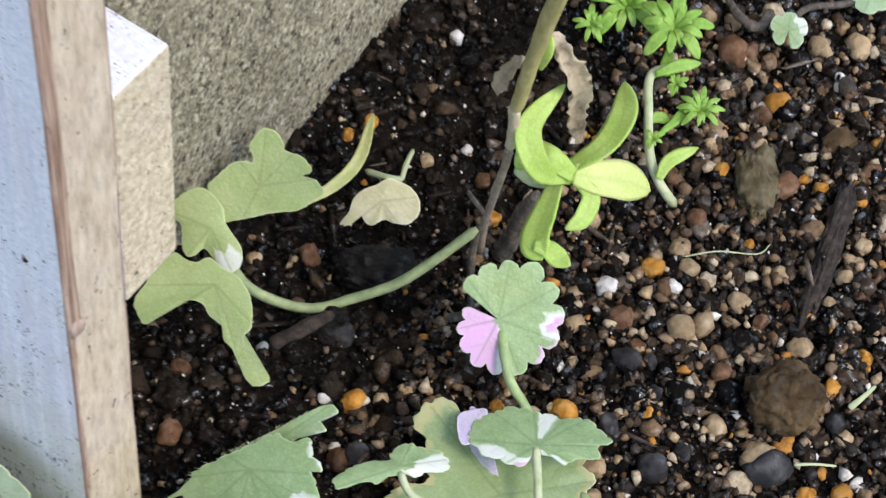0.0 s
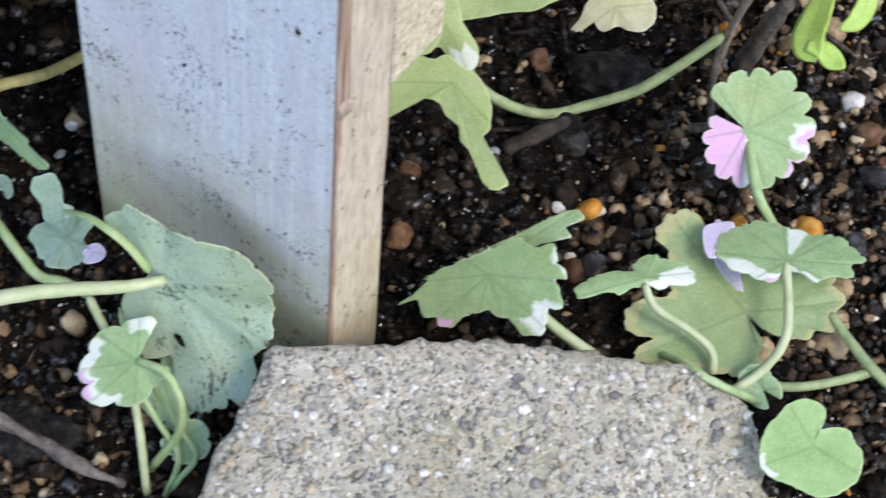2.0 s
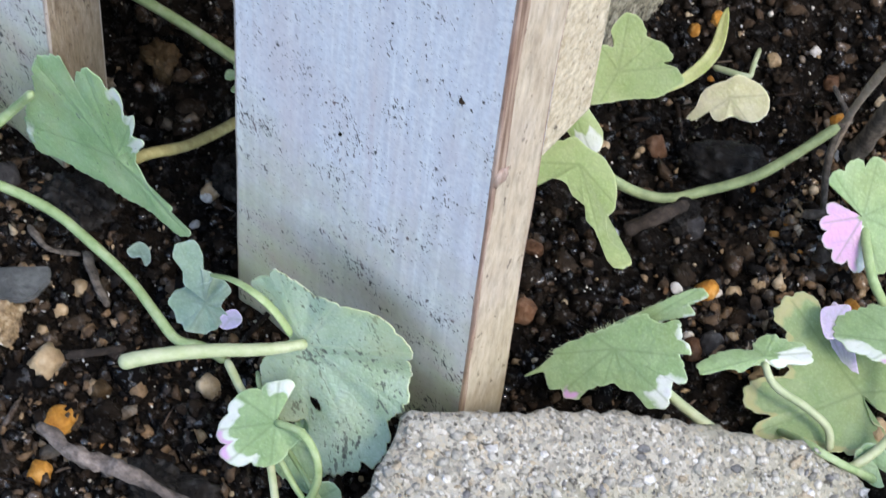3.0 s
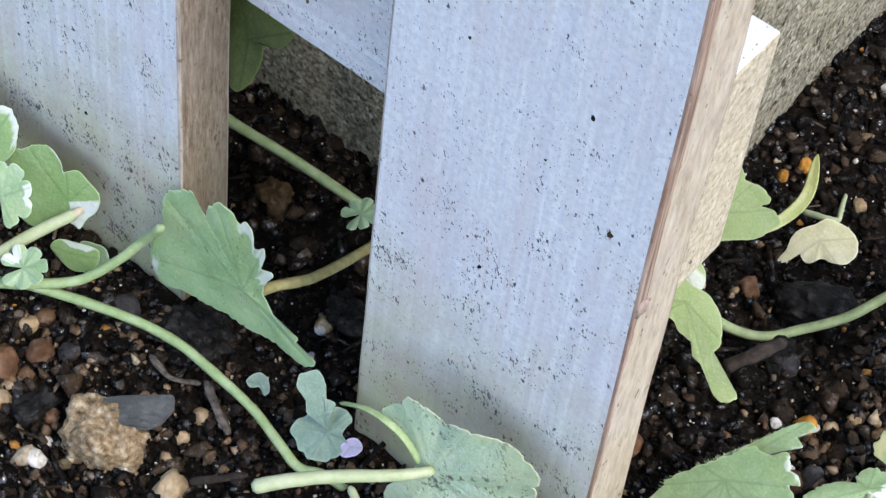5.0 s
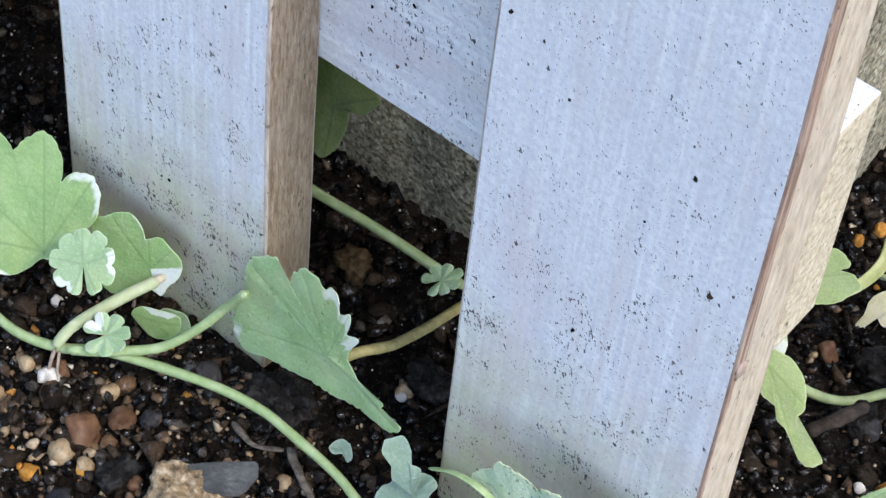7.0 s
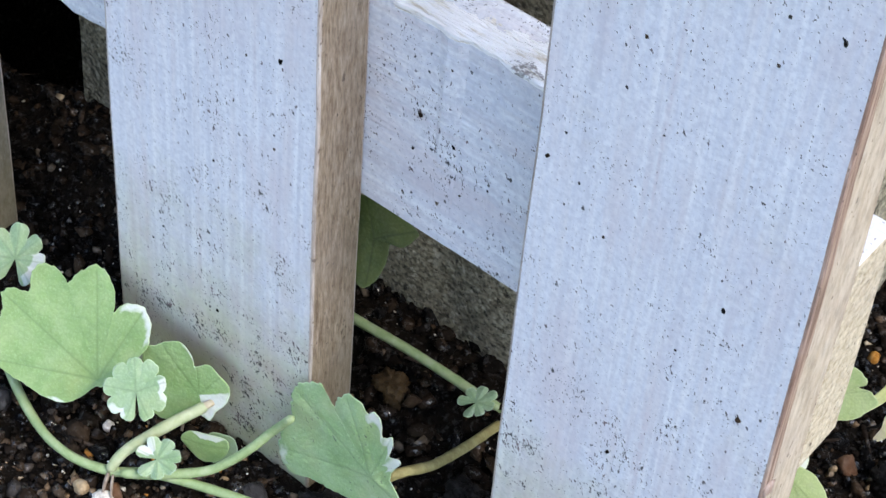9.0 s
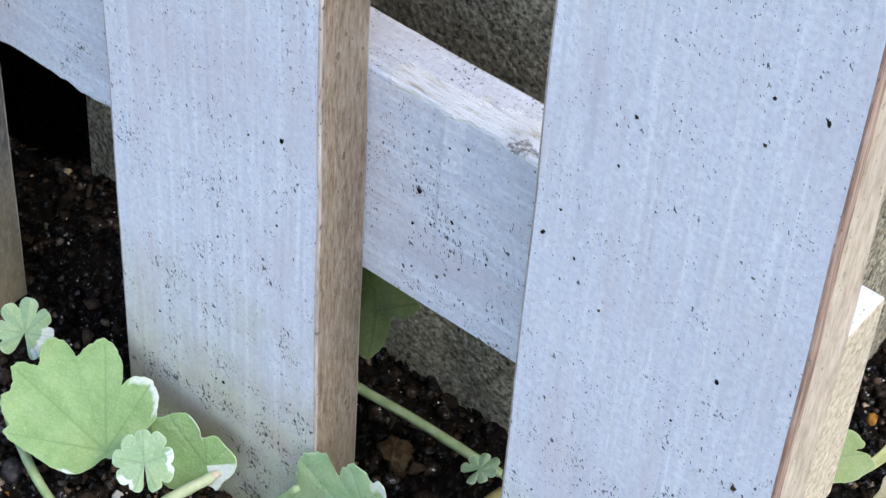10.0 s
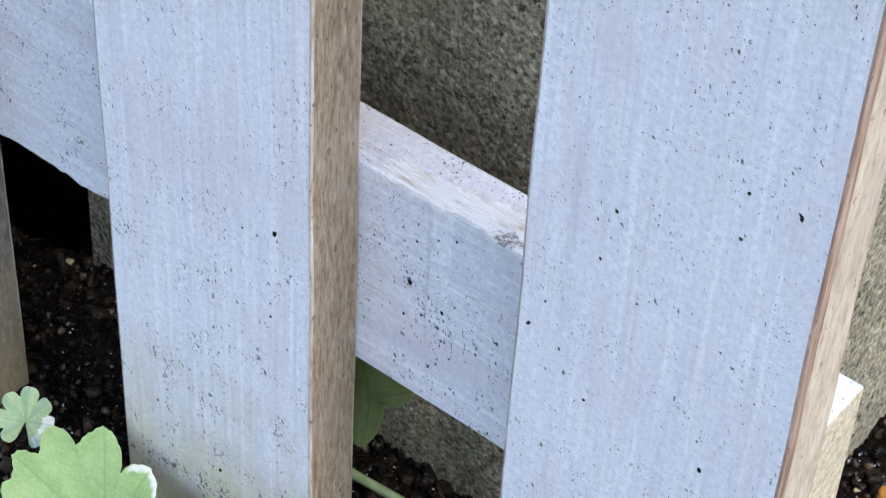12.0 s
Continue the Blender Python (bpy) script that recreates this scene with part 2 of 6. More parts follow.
soil = Mat("wet_soil", 0.5, 0.5)
soil.color(soil.ramp(soil.noise(500, 4, 0.7), [(0.3, (0.004, 0.0034, 0.003)), (0.55, (0.010, 0.0078, 0.006)), (0.75, (0.024, 0.017, 0.012))]))
soil.rough(soil.ramp(soil.noise(700, 3), [(0.3, 0.2), (0.7, 0.8)]))
soil.put(soil.b.inputs["Specular IOR Level"], soil.ramp(soil.noise(800, 3, 0.6), [(0.56, 0.05), (0.66, 0.7)]))
soil.bump(soil.noise(900, 4, 0.7), 0.0012, 1.0)
MAT_SOIL = soil.m


def grain_mat(name, stops, rough=(0.25, 0.8), wetness=1.0):
    """Loose grains, each in a colour of its own, wet in places."""
    m = Mat(name, 0.6, 0.45)
    c = m.ramp(m.island(), stops, "CONSTANT")
    v = m.ramp(m.noise(700, 4, 0.7), [(0.3, 0.5), (0.7, 1.3)])
    m.color(m.mix(1.0, c, v, "MULTIPLY"))
    wet = m.noise(650, 3, 0.6)
    m.rough(m.ramp(wet, [(0.55, rough[1]), (0.60, rough[0])]))
    m.put(m.b.inputs["Specular IOR Level"], m.ramp(wet, [(0.54, 0.03), (0.6, 1.0 * wetness)]))
    m.put(m.b.inputs["Coat Weight"], m.ramp(wet, [(0.585, 0.0), (0.63, wetness)]))
    m.b.inputs["Coat Roughness"].default_value = 0.05
    m.bump(m.noise(1100, 4, 0.7), 0.0006, 0.9)
    return m.m


MAT_CRUMB = grain_mat("soil_crumbs", [(0.0, (0.006, 0.0053, 0.005)), (0.32, (0.015, 0.0115, 0.009)), (0.55, (0.010, 0.0095, 0.0095)), (0.70, (0.030, 0.021, 0.015)), (0.88, (0.062, 0.042, 0.028)), (0.97, (0.15, 0.12, 0.09))], (0.1, 0.75))
MAT_GRIT = grain_mat("mixed_grit", [(0.0, (0.07, 0.06, 0.052)), (0.2, (0.22, 0.145, 0.085)), (0.40, (0.36, 0.26, 0.155)), (0.56, (0.15, 0.09, 0.052)), (0.68, (0.48, 0.22, 0.055)), (0.75, (0.48, 0.39, 0.27)), (0.94, (0.66, 0.62, 0.55))], (0.2, 0.8), 0.7)

MAT_CLOD = grain_mat("soil_clods", [(0.0, (0.008, 0.0068, 0.006)), (0.35, (0.018, 0.0138, 0.0105)), (0.6, (0.028, 0.021, 0.0155)), (0.85, (0.05, 0.036, 0.025))], (0.3, 0.85), 0.35)
# lighter copy of the soil crumbs, with the open bed's sunlight in its colour
MAT_LIT_CRUMB = grain_mat("lit_crumbs", [(0.0, (0.024, 0.019, 0.0155)), (0.25, (0.060, 0.043, 0.030)), (0.48, (0.098, 0.068, 0.046)), (0.66, (0.034, 0.029, 0.027)), (0.80, (0.16, 0.107, 0.065)), (0.94, (0.30, 0.22, 0.14))], (0.12, 0.75))
MAT_GLINT_SAND = grain_mat("glint_sand", [(0.0, (0.75, 0.73, 0.69)), (0.5, (0.62, 0.57, 0.48)), (0.8, (0.85, 0.85, 0.84))], (0.1, 0.5))
MAT_FIBRE = grain_mat("humus", [(0.0, (0.012, 0.010, 0.009)), (0.4, (0.03, 0.022, 0.017)), (0.7, (0.075, 0.055, 0.042)), (0.9, (0.16, 0.125, 0.10))], (0.25, 0.8), 0.6)
MAT_AGGREGATE = grain_mat("aggregate", [(0.0, (0.33, 0.32, 0.285)), (0.28, (0.43, 0.415, 0.37)), (0.5, (0.41, 0.35, 0.26)), (0.66, (0.22, 0.217, 0.214)), (0.78, (0.50, 0.485, 0.44)), (0.93, (0.68, 0.67, 0.65))], (0.45, 0.85), 0.25)


# ---- mesh helpers ----
def mesh_ob(name, verts, faces, mats, parent=None, label="", smooth=False, face_mats=None):
    me = bpy.data.meshes.new(name)
    me.from_pydata([tuple(v) for v in verts], [], [tuple(f) for f in faces])
    for mt in mats if isinstance(mats, (list, tuple)) else [mats]:
        me.materials.append(mt)
    if face_mats is not None:
        me.polygons.foreach_set("material_index", face_mats)
    if smooth:
        me.polygons.foreach_set("use_smooth", [True] * len(me.polygons))
    me.update()
    ob = new(name, me)
    if parent is not None:
        ob.parent = parent
    if label:
        tagged(ob, label)
    return ob


def part(name, bm, material, parent, label="", smooth=False):
    """Links a bmesh as one mesh under a thing or under a part."""
    me = bpy.data.meshes.new(name)
    bm.to_mesh(me)
    bm.free()
    for mt in material if isinstance(material, (list, tuple)) else [material]:
        me.materials.append(mt)
    if smooth:
        me.polygons.foreach_set("use_smooth", [True] * len(me.polygons))
    ob = new(name, me)
    if parent is not None:
        ob.parent = parent
    if label:
        tagged(ob, label)
    return ob


def thing(name, label, category, group="", at=(0, 0, 0)):
    e = new(name)
    e.location = at
    e.empty_display_size = 0.01
    return tagged(e, label, category, group)


# ---- ground ----
HOLLOW = -0.0547          # right flank of the hollow in the concrete block


def soil_height(x, y):
    h = 0.0016 * noise.noise((x * 60, y * 60, 0.3)) + 0.0012 * noise.noise((x * 170, y * 170, 1.7)) + 0.0007 * noise.noise((x * 420, y * 420, 3.1))
    # a shallow hollow between the fence and the open bed
    h -= 0.0078 * math.exp(-((x - 0.122) ** 2 + (y - 0.083) ** 2) / 0.0009)
    # soil heaped against the block behind the fence
    s = min(1.0, max(0.0, (y - 0.016) / 0.02)) * min(1.0, max(0.0, (0.095 - x) / 0.03))
    s *= min(1.0, max(0.0, (x + 0.075) / 0.04))
    s *= min(1.0, max(0.0, (0.25 - y) / 0.03))
    h += 0.0075 * s * s * (3 - 2 * s)
    # the soil falls away into the hollow of the block
    if -0.13 < x < HOLLOW:
        f = min(1.0, max(0.0, (y - 0.038) / 0.03)) * min(1.0, max(0.0, (0.25 - y) / 0.03))
        h -= 0.06 * f * f * (3 - 2 * f) * min(1.0, (x + 0.13) / 0.01, (HOLLOW - x) / 0.004)
    return h - 0.0012


def behind_fence(x, y):
    return y > 0.006 and x < 0.082


def build_ground():
    def line(a, b, step):
        fine = list(np.arange(a, b + step / 2, step))
        out, d, v = [], step, b
        while v < 60:
            d *= 1.6
            v += d
            out.append(v)
        low, d, v = [], step, a
        while v > -60:
            d *= 1.6
            v -= d
            low.append(v)
        return low[::-1] + fine + out

    xs, ys = line(-0.13, 0.27, 0.0014), line(-0.10, 0.25, 0.0014)
    verts = [(x, y, soil_height(x, y)) for y in ys for x in xs]
    w = len(xs)
    faces = [(j * w + i, j * w + i + 1, (j + 1) * w + i + 1, (j + 1) * w + i) for j in range(len(ys) - 1) for i in range(w - 1)]
    g = mesh_ob("ground", verts, faces, MAT_SOIL, smooth=True)
    return tagged(g, "dark moist potting soil of a garden bed", "soil", kind="structure")


build_ground()


# ---- fence ----
W, T = 0.045, 0.0114          # width and thickness of a picket
PITCH = 0.0836


def slat_bm(x0, x1, y0, y1, z0, z1, bevel=0.0006, cuts=()):
    bm = bmesh.new()
    bmesh.ops.create_cube(bm, size=1.0, matrix=Matrix.Translation(((x0 + x1) / 2, (y0 + y1) / 2, (z0 + z1) / 2)) @ Matrix.Diagonal((x1 - x0, y1 - y0, z1 - z0, 1)))
    for axis_, n in cuts:
        lo, hi = (x0, x1) if axis_ == 0 else (z0, z1)
        for k in range(1, n):
            p = [0, 0, 0]
            p[axis_] = lo + (hi - lo) * k / n
            nrm = [0, 0, 0]
            nrm[axis_] = 1
            bmesh.ops.bisect_plane(bm, geom=bm.verts[:] + bm.edges[:] + bm.faces[:], plane_co=p, plane_no=nrm)
    sharp = [e for e in bm.edges if len(e.link_faces) == 2 and e.calc_face_angle(0) > 1.0]
    bmesh.ops.bevel(bm, geom=sharp, offset=bevel, segments=2, affect="EDGES", profile=0.6)
    return bm


def picket(parent, x0, seed, top=0.34, side=None):
    bm = slat_bm(x0, x0 + W, 0.0, T, -0.03, top, 0.0005, ((2, 40),))
    for v in bm.verts:
        v.co.x += 0.0003 * noise.noise((v.co.z * 40, seed, v.co.y * 50))
        v.co.y += 0.00015 * noise.noise((v.co.z * 60, seed + 5, v.co.x * 30))
    bm.normal_update()
    for f in bm.faces:
        f.material_index = 0 if abs(f.normal.y) > 0.99 else 1
        if 0.2 < abs(f.normal.y) <= 0.99:
            f.material_index = 3 if f.normal.x > 0 else 2
    return part("picket", bm, [MAT_PAINT, side or MAT_SIDE, MAT_ARRIS, MAT_ARRIS_BARK if side is MAT_SIDE_PALE else MAT_ARRIS], parent)


fence = thing("picket_fence", "small white-painted wooden picket fence stuck in the soil", "fence")
# pickets out of view, added to keep light from behind the fence
for k in (6, 5, 4, 3, 2):
    picket(fence, -PITCH * k - 0.0016, 40.0 + k, side=MAT_SIDE_GREY_SHADED)
picket(fence, -PITCH - 0.0016, 3.0, side=MAT_SIDE_GREY_SHADED)
picket(fence, 0.0, 11.0)
picket(fence, PITCH, 27.0, side=MAT_SIDE_PALE)
rail_bm = slat_bm(-0.53, 0.1283, T + 0.0002, 0.0225, 0.0659, 0.1100, 0.0006, ((0, 400),))
for v in rail_bm.verts:
    tear = max(0.0, 1 - abs(v.co.x - 0.066) / 0.02) * (1 if v.co.z > 0.1083 and v.co.y < 0.0135 else 0)
    v.co.z -= tear * (0.0010 + 0.0012 * noise.noise((v.co.x * 300, 3.0, 0.0)))
    v.co.y += tear * (0.0012 + 0.0014 * noise.noise((v.co.x * 260, 7.0, 0.0)))
    v.co.z += 0.0003 * noise.noise((v.co.x * 70, v.co.y * 90, v.co.z * 20))
    if v.co.z < 0.08 and v.co.x < 0.0:
        v.co.z += 0.0011 * noise.noise((v.co.x * 130, 2.0, 0.0)) + 0.0006 * noise.noise((v.co.x * 420, 5.0, 0.0))
for f in rail_bm.faces:
    f.material_index = 1 if abs(f.normal.x) > 0.5 else 0
part("rail", rail_bm, [MAT_PAINT_RAIL, MAT_END], fence)


# ---- block and paving stone ----
def block_bm(x0, x1, y0, y1, z0, z1):
    bm = bmesh.new()
    bmesh.ops.create_cube(bm, size=1.0, matrix=Matrix.Translation(((x0 + x1) / 2, (y0 + y1) / 2, (z0 + z1) / 2)) @ Matrix.Diagonal((x1 - x0, y1 - y0, z1 - z0, 1)))
    bmesh.ops.bevel(bm, geom=bm.edges[:], offset=0.004, segments=3, affect="EDGES")
    bmesh.ops.subdivide_edges(bm, edges=bm.edges[:], cuts=16, use_grid_fill=True)
    bm.normal_update()
    for v in bm.verts:
        v.co += v.normal * 0.0008 * noise.noise(v.co * 90)
    return bm


# a hollow block: two cheeks, a back and the bridge over its opening
block = new("concrete_block")
# the far-left cheek is unseen, added to shut out light from that side
for name, *box in (("cheek", HOLLOW, 0.0975, 0.0405, 0.25, -0.09, 0.38), ("cheek", -0.60, -0.13, 0.0405, 0.25, -0.09, 0.38), ("bridge", -0.13, HOLLOW, 0.0425, 0.248, 0.09, 0.379), ("back", -0.13, HOLLOW, 0.17, 0.248, -0.09, 0.09)):
    part(name, block_bm(*box), MAT_BLOCK, block)
tagged(block, "weathered grey hollow concrete block on the soil behind the fence", "concrete block")


def paver_z(x, y):
    return 0.0782 - 0.4382 * x + 0.1962 * y


def build_paver():
    """A broken slab lying askew: a rough top of exposed aggregate, chipped rim, thickness 28 mm."""
    corners = [(0.1250, -0.0088), (0.1465, 0.0146), (0.1695, 0.0324), (0.1800, 0.0355), (0.1910, 0.0290), (0.2300, -0.0200), (0.2150, -0.0700), (0.1500, -0.0800), (0.1305, -0.0340)]
    cx, cy = 0.172, -0.012
    n, rings = 220, 46
    pts = [Vector((x - cx, y - cy)) for x, y in corners]

    def rim(a):
        d = Vector((math.cos(a), math.sin(a)))
        best = 1.0
        for p, q in zip(pts, pts[1:] + pts[:1]):
            e = q - p
            den = d.x * e.y - d.y * e.x
            if abs(den) < 1e-12:
                continue
            s = (p.x * e.y - p.y * e.x) / den
            u = (p.x * d.y - p.y * d.x) / den
            if s > 0 and -1e-6 <= u <= 1 + 1e-6:
                best = min(best, s)
        return best

    verts, faces = [(cx, cy, paver_z(cx, cy))], []
    profile = [(k / rings, 0.0) for k in range(1, rings + 1)] + [(1.008, -0.0016), (1.0, -0.006), (1.012, -0.014), (0.99, -0.03), (0.985, -0.05)]
    for k, (f, dz) in enumerate(profile):
        for i in range(n):
            a = 2 * math.pi * i / n
            d = rim(a)
            j = 0.0011 * noise.noise((math.cos(a) * 9, math.sin(a) * 9, 2.0)) + 0.0007 * noise.noise((math.cos(a) * 40, math.sin(a) * 40, dz * 300))
            r = d * f + j * min(1.0, f * f * 1.2)
            x, y = cx + r * math.cos(a), cy + r * math.sin(a)
            edge = max(0.0, 1 - (d - r) / 0.0028) if dz == 0.0 else 1.0
            z = paver_z(x, y) + dz - 0.0011 * edge ** 2
            z += 0.0006 * noise.noise((x * 140, y * 140, 0.0)) + 0.0005 * noise.noise((x * 480, y * 480, 4.0)) + 0.0004 * noise.noise((x * 1100, y * 1100, 4.0))
            verts.append((x, y, max(z, -0.035)))
    for i in range(n):
        faces.append((0, 1 + i, 1 + (i + 1) % n))
    for k in range(len(profile) - 1):
        for i in range(n):
            a, b = 1 + k * n + i, 1 + k * n + (i + 1) % n
            faces.append((a, a + n, b + n, b))
    ob = mesh_ob("paving_stone", verts, faces, MAT_PAVER, smooth=True)
    return tagged(ob, "broken grey slab of exposed-aggregate concrete tilted in the soil", "paving stone")


paving_stone = build_paver()


def rock_shapes(subdiv, count, seed, rough=0.28, boxy=0.0):
    """Lumpy unit stones as (verts, faces) arrays."""
    out = []
    for k in range(count):
        bm = bmesh.new()
        bmesh.ops.create_icosphere(bm, subdivisions=subdiv, radius=1.0)
        for v in bm.verts:
            p = v.co.copy()
            q = p + Vector((seed * 7.3 + k * 3.1, k * 1.7, seed))
            m = max(abs(p.x), abs(p.y), abs(p.z))
            s = 1 + boxy * (1 / max(m, 0.6) - 1) * 0.6
            v.co = p * s * (1 + rough * noise.noise(q * 1.1) + 0.55 * rough * noise.noise(q * 2.7) + 0.3 * rough * noise.noise(q * 5.5))
        vs = np.array([v.co[:] for v in bm.verts])
        fs = np.array([[v.index for v in f.verts] for f in bm.faces])
        bm.free()
        out.append((vs, fs))
    return out


def random_turn(rng):
    q = rng.normal(size=4)
    w, x, y, z = q / np.linalg.norm(q)
    return np.array([[1 - 2 * (y * y + z * z), 2 * (x * y - z * w), 2 * (x * z + y * w)], [2 * (x * y + z * w), 1 - 2 * (x * x + z * z), 2 * (y * z - x * w)], [2 * (x * z - y * w), 2 * (y * z + x * w), 1 - 2 * (x * x + y * y)]])


def scatter(name, shapes, spots, mat, parent=None, smooth=False, turn=None):
    """One joined mesh of many grains; spots are (centre, radius, flatten)."""
    rng = np.random.default_rng(len(spots))
    V, F, base = [], [], 0
    for n, (c, r, flat) in enumerate(spots):
        vs, fs = shapes[n % len(shapes)]
        st = np.array([rng.uniform(0.8, 1.25), rng.uniform(0.75, 1.1), rng.uniform(0.6, 1.0)])
        p = (vs * st) @ (turn or random_turn)(rng).T * r
        p[:, 2] *= flat
        V.append(p + np.array(c))
        F.append(fs + base)
        base += len(vs)
    V, F = np.concatenate(V), np.concatenate(F)
    me = bpy.data.meshes.new(name)
    me.vertices.add(len(V))
    me.vertices.foreach_set("co", V.ravel())
    me.loops.add(F.size)
    me.loops.foreach_set("vertex_index", F.ravel().astype(np.int32))
    me.polygons.add(len(F))
    me.polygons.foreach_set("loop_start", np.arange(0, F.size, 3, dtype=np.int32))
    if smooth:
        me.polygons.foreach_set("use_smooth", np.ones(len(F), dtype=bool))
    me.materials.append(mat)
    me.update(calc_edges=True)
    me.validate()
    ob = new(name, me)
    if parent is not None:
        ob.parent = parent
    return ob


def free_soil(x, y):
    """Whether loose soil can lie here: not under the block, the paving stone or a picket."""
    if x < 0.094 and y > 0.042 and not (-0.13 < x < HOLLOW and y < 0.17):
        return False
    if -0.0005 < y < T + 0.0005 and any(k * PITCH - 0.0005 < x < k * PITCH + W + 0.0005 for k in (-1, 0, 1)):
        return False
    if 0.127 < x < 0.23 and paver_z(x, y) > -0.002 and -0.07 < y < 0.8 * (x - 0.1245) - 0.006 + 0.004 and x < 0.185:
        return False
    return True


def lay(rng, count, r_lo, r_hi, power, sink, flat=0.85, keep=None):
    spots = []
    while len(spots) < count:
        x, y = rng.uniform(-0.11, 0.25), rng.uniform(-0.07, 0.225)
        # the strip that the bed shows best is filled more densely
        if not free_soil(x, y) or (keep and not keep(x, y)):
            continue
        r = r_lo + (r_hi - r_lo) * rng.uniform() ** power
        spots.append(((x, y, soil_height(x, y) + r * sink), r, flat))
    return spots


def open_bed(x, y):
    """The stonier part of the bed in open sun, with a ragged border."""
    return x + 0.012 * noise.noise((x * 45, y * 45, 8.0)) > 0.137 and y > 0.042


def some(share):
    return rng.uniform() < share


def aggregate():
    r_ = np.random.default_rng(3)
    spots = []
    while len(spots) < 4200:
        x, y = r_.uniform(0.124, 0.20), r_.uniform(-0.06, 0.038)
        if y > 0.93 * (x - 0.1250) - 0.0105 or x - 0.1262 < -0.2 * (y + 0.008) or y > 0.034 or x + 0.75 * y > 0.2085:
            continue
        r = 0.00025 + 0.0009 * r_.uniform() ** 3
        spots.append(((x, y, paver_z(x, y) + 0.0003 * noise.noise((x * 140, y * 140, 0.0)) - 0.0001), r, 0.8))
    ob = scatter("aggregate", small, spots, MAT_AGGREGATE, paving_stone)
    return tagged(ob, "grains of sand and fine gravel set in the slab", kind="stuff")


rng = np.random.default_rng(7)
small = rock_shapes(1, 14, 1, 0.75)
lump = rock_shapes(3, 12, 2, 0.75, 0.2)
round_ = rock_shapes(2, 12, 3, 0.42, 0.7)
chunk = rock_shapes(1, 16, 9, 1.25, 0.0)
knot_verts, knot_faces = rock_shapes(3, 1, 23, 0.6)[0]
mesh_ob("knot", knot_verts * np.array([0.0007, 0.0013, 0.0017]) + np.array([PITCH + W - 0.0001, 0.0016, 0.0725]), knot_faces, MAT_ARRIS_BARK, fence, "small brown knot at the end of a strip of bark", smooth=True)
aggregate()
fine = scatter("soil_crumbs", small, lay(rng, 21000, 0.00035, 0.0013, 1.6, 0.5), MAT_CRUMB)
tagged(fine, "fine dark crumbs of moist potting soil", "soil", kind="stuff")
coarse = scatter("soil_clods", lump, lay(rng, 1500, 0.0011, 0.0026, 2.2, 0.15, 0.8), MAT_CLOD)
tagged(coarse, "coarse dark clods of moist potting soil", "soil", kind="stuff")
pale = scatter("grit", small, lay(rng, 3000, 0.0004, 0.0013, 2.0, 1.1, 0.9, open_bed), MAT_GRIT)
tagged(pale, "dense tan and grey grit among the crumbs of soil", "grit", kind="stuff")
grit = scatter("grit", small, lay(rng, 3600, 0.00035, 0.0011, 2.0, 0.8, 0.85, lambda x, y: open_bed(x, y) or y < -0.004 or some(0.06 if behind_fence(x, y) else 0.35)), MAT_GRIT)
tagged(grit, "mixed tan, brown and pale grit in the soil", "grit", kind="stuff")
gravel = scatter("gravel", round_, lay(rng, 430, 0.0009, 0.0022, 1.8, 0.42, 0.85, lambda x, y: open_bed(x, y) or (y < -0.015 and x < 0.11 and not (0.077 < x < 0.083 and y > -0.028) and some(0.7)) or (y > 0.03 and x > 0.1 and some(0.05))), MAT_GRIT, smooth=True)
tagged(gravel, "small mixed stones of tan, brown and grey", "gravel", kind="stuff")

loose = scatter("soil_crumbs", chunk, lay(rng, 13500, 0.0004, 0.0013, 1.8, 0.9, 0.9, lambda x, y: open_bed(x, y) or (y < -0.004 and some(0.55)) or (not behind_fence(x, y) and some(0.07))), MAT_LIT_CRUMB)
tagged(loose, "grey-brown crumbs of the open bed, sunlight in their colour", "soil", kind="stuff")
# white grains strewn over all the soil to stand in for its glints
sand = scatter("sand", small, lay(rng, 2600, 0.00012, 0.00032, 1.5, 3.0, 0.9), MAT_GLINT_SAND)
tagged(sand, "tiny pale grains of sand and perlite, standing in for glints", "sand", kind="stuff")

# black angular crumbs of bark and charcoal, and fibres of humus
black = scatter("bark_crumbs", chunk, lay(rng, 2600, 0.0008, 0.0026, 1.8, 0.55, 0.8), MAT_CRUMB)
tagged(black, "angular black crumbs of bark and charcoal", "soil", kind="stuff")
sliver = [(vs * np.array([4.5, 0.5, 0.35]), fs) for vs, fs in rock_shapes(1, 8, 12, 0.6, 0.4)]


def flat_turn(r_):
    a, b = r_.uniform(0, 6.28), r_.uniform(-0.3, 0.3)
    c, n_, d, e = math.cos(a), math.sin(a), math.cos(b), math.sin(b)
    return np.array([[c * d, -n_, c * e], [n_ * d, c, n_ * e], [-e, 0, d]])


fibres = scatter("humus_fibres", sliver, lay(rng, 850, 0.0004, 0.0012, 1.7, 1.4, 1.0), MAT_FIBRE, turn=flat_turn)
tagged(fibres, "dark splinters and fibres of humus on the soil", "soil", kind="stuff")


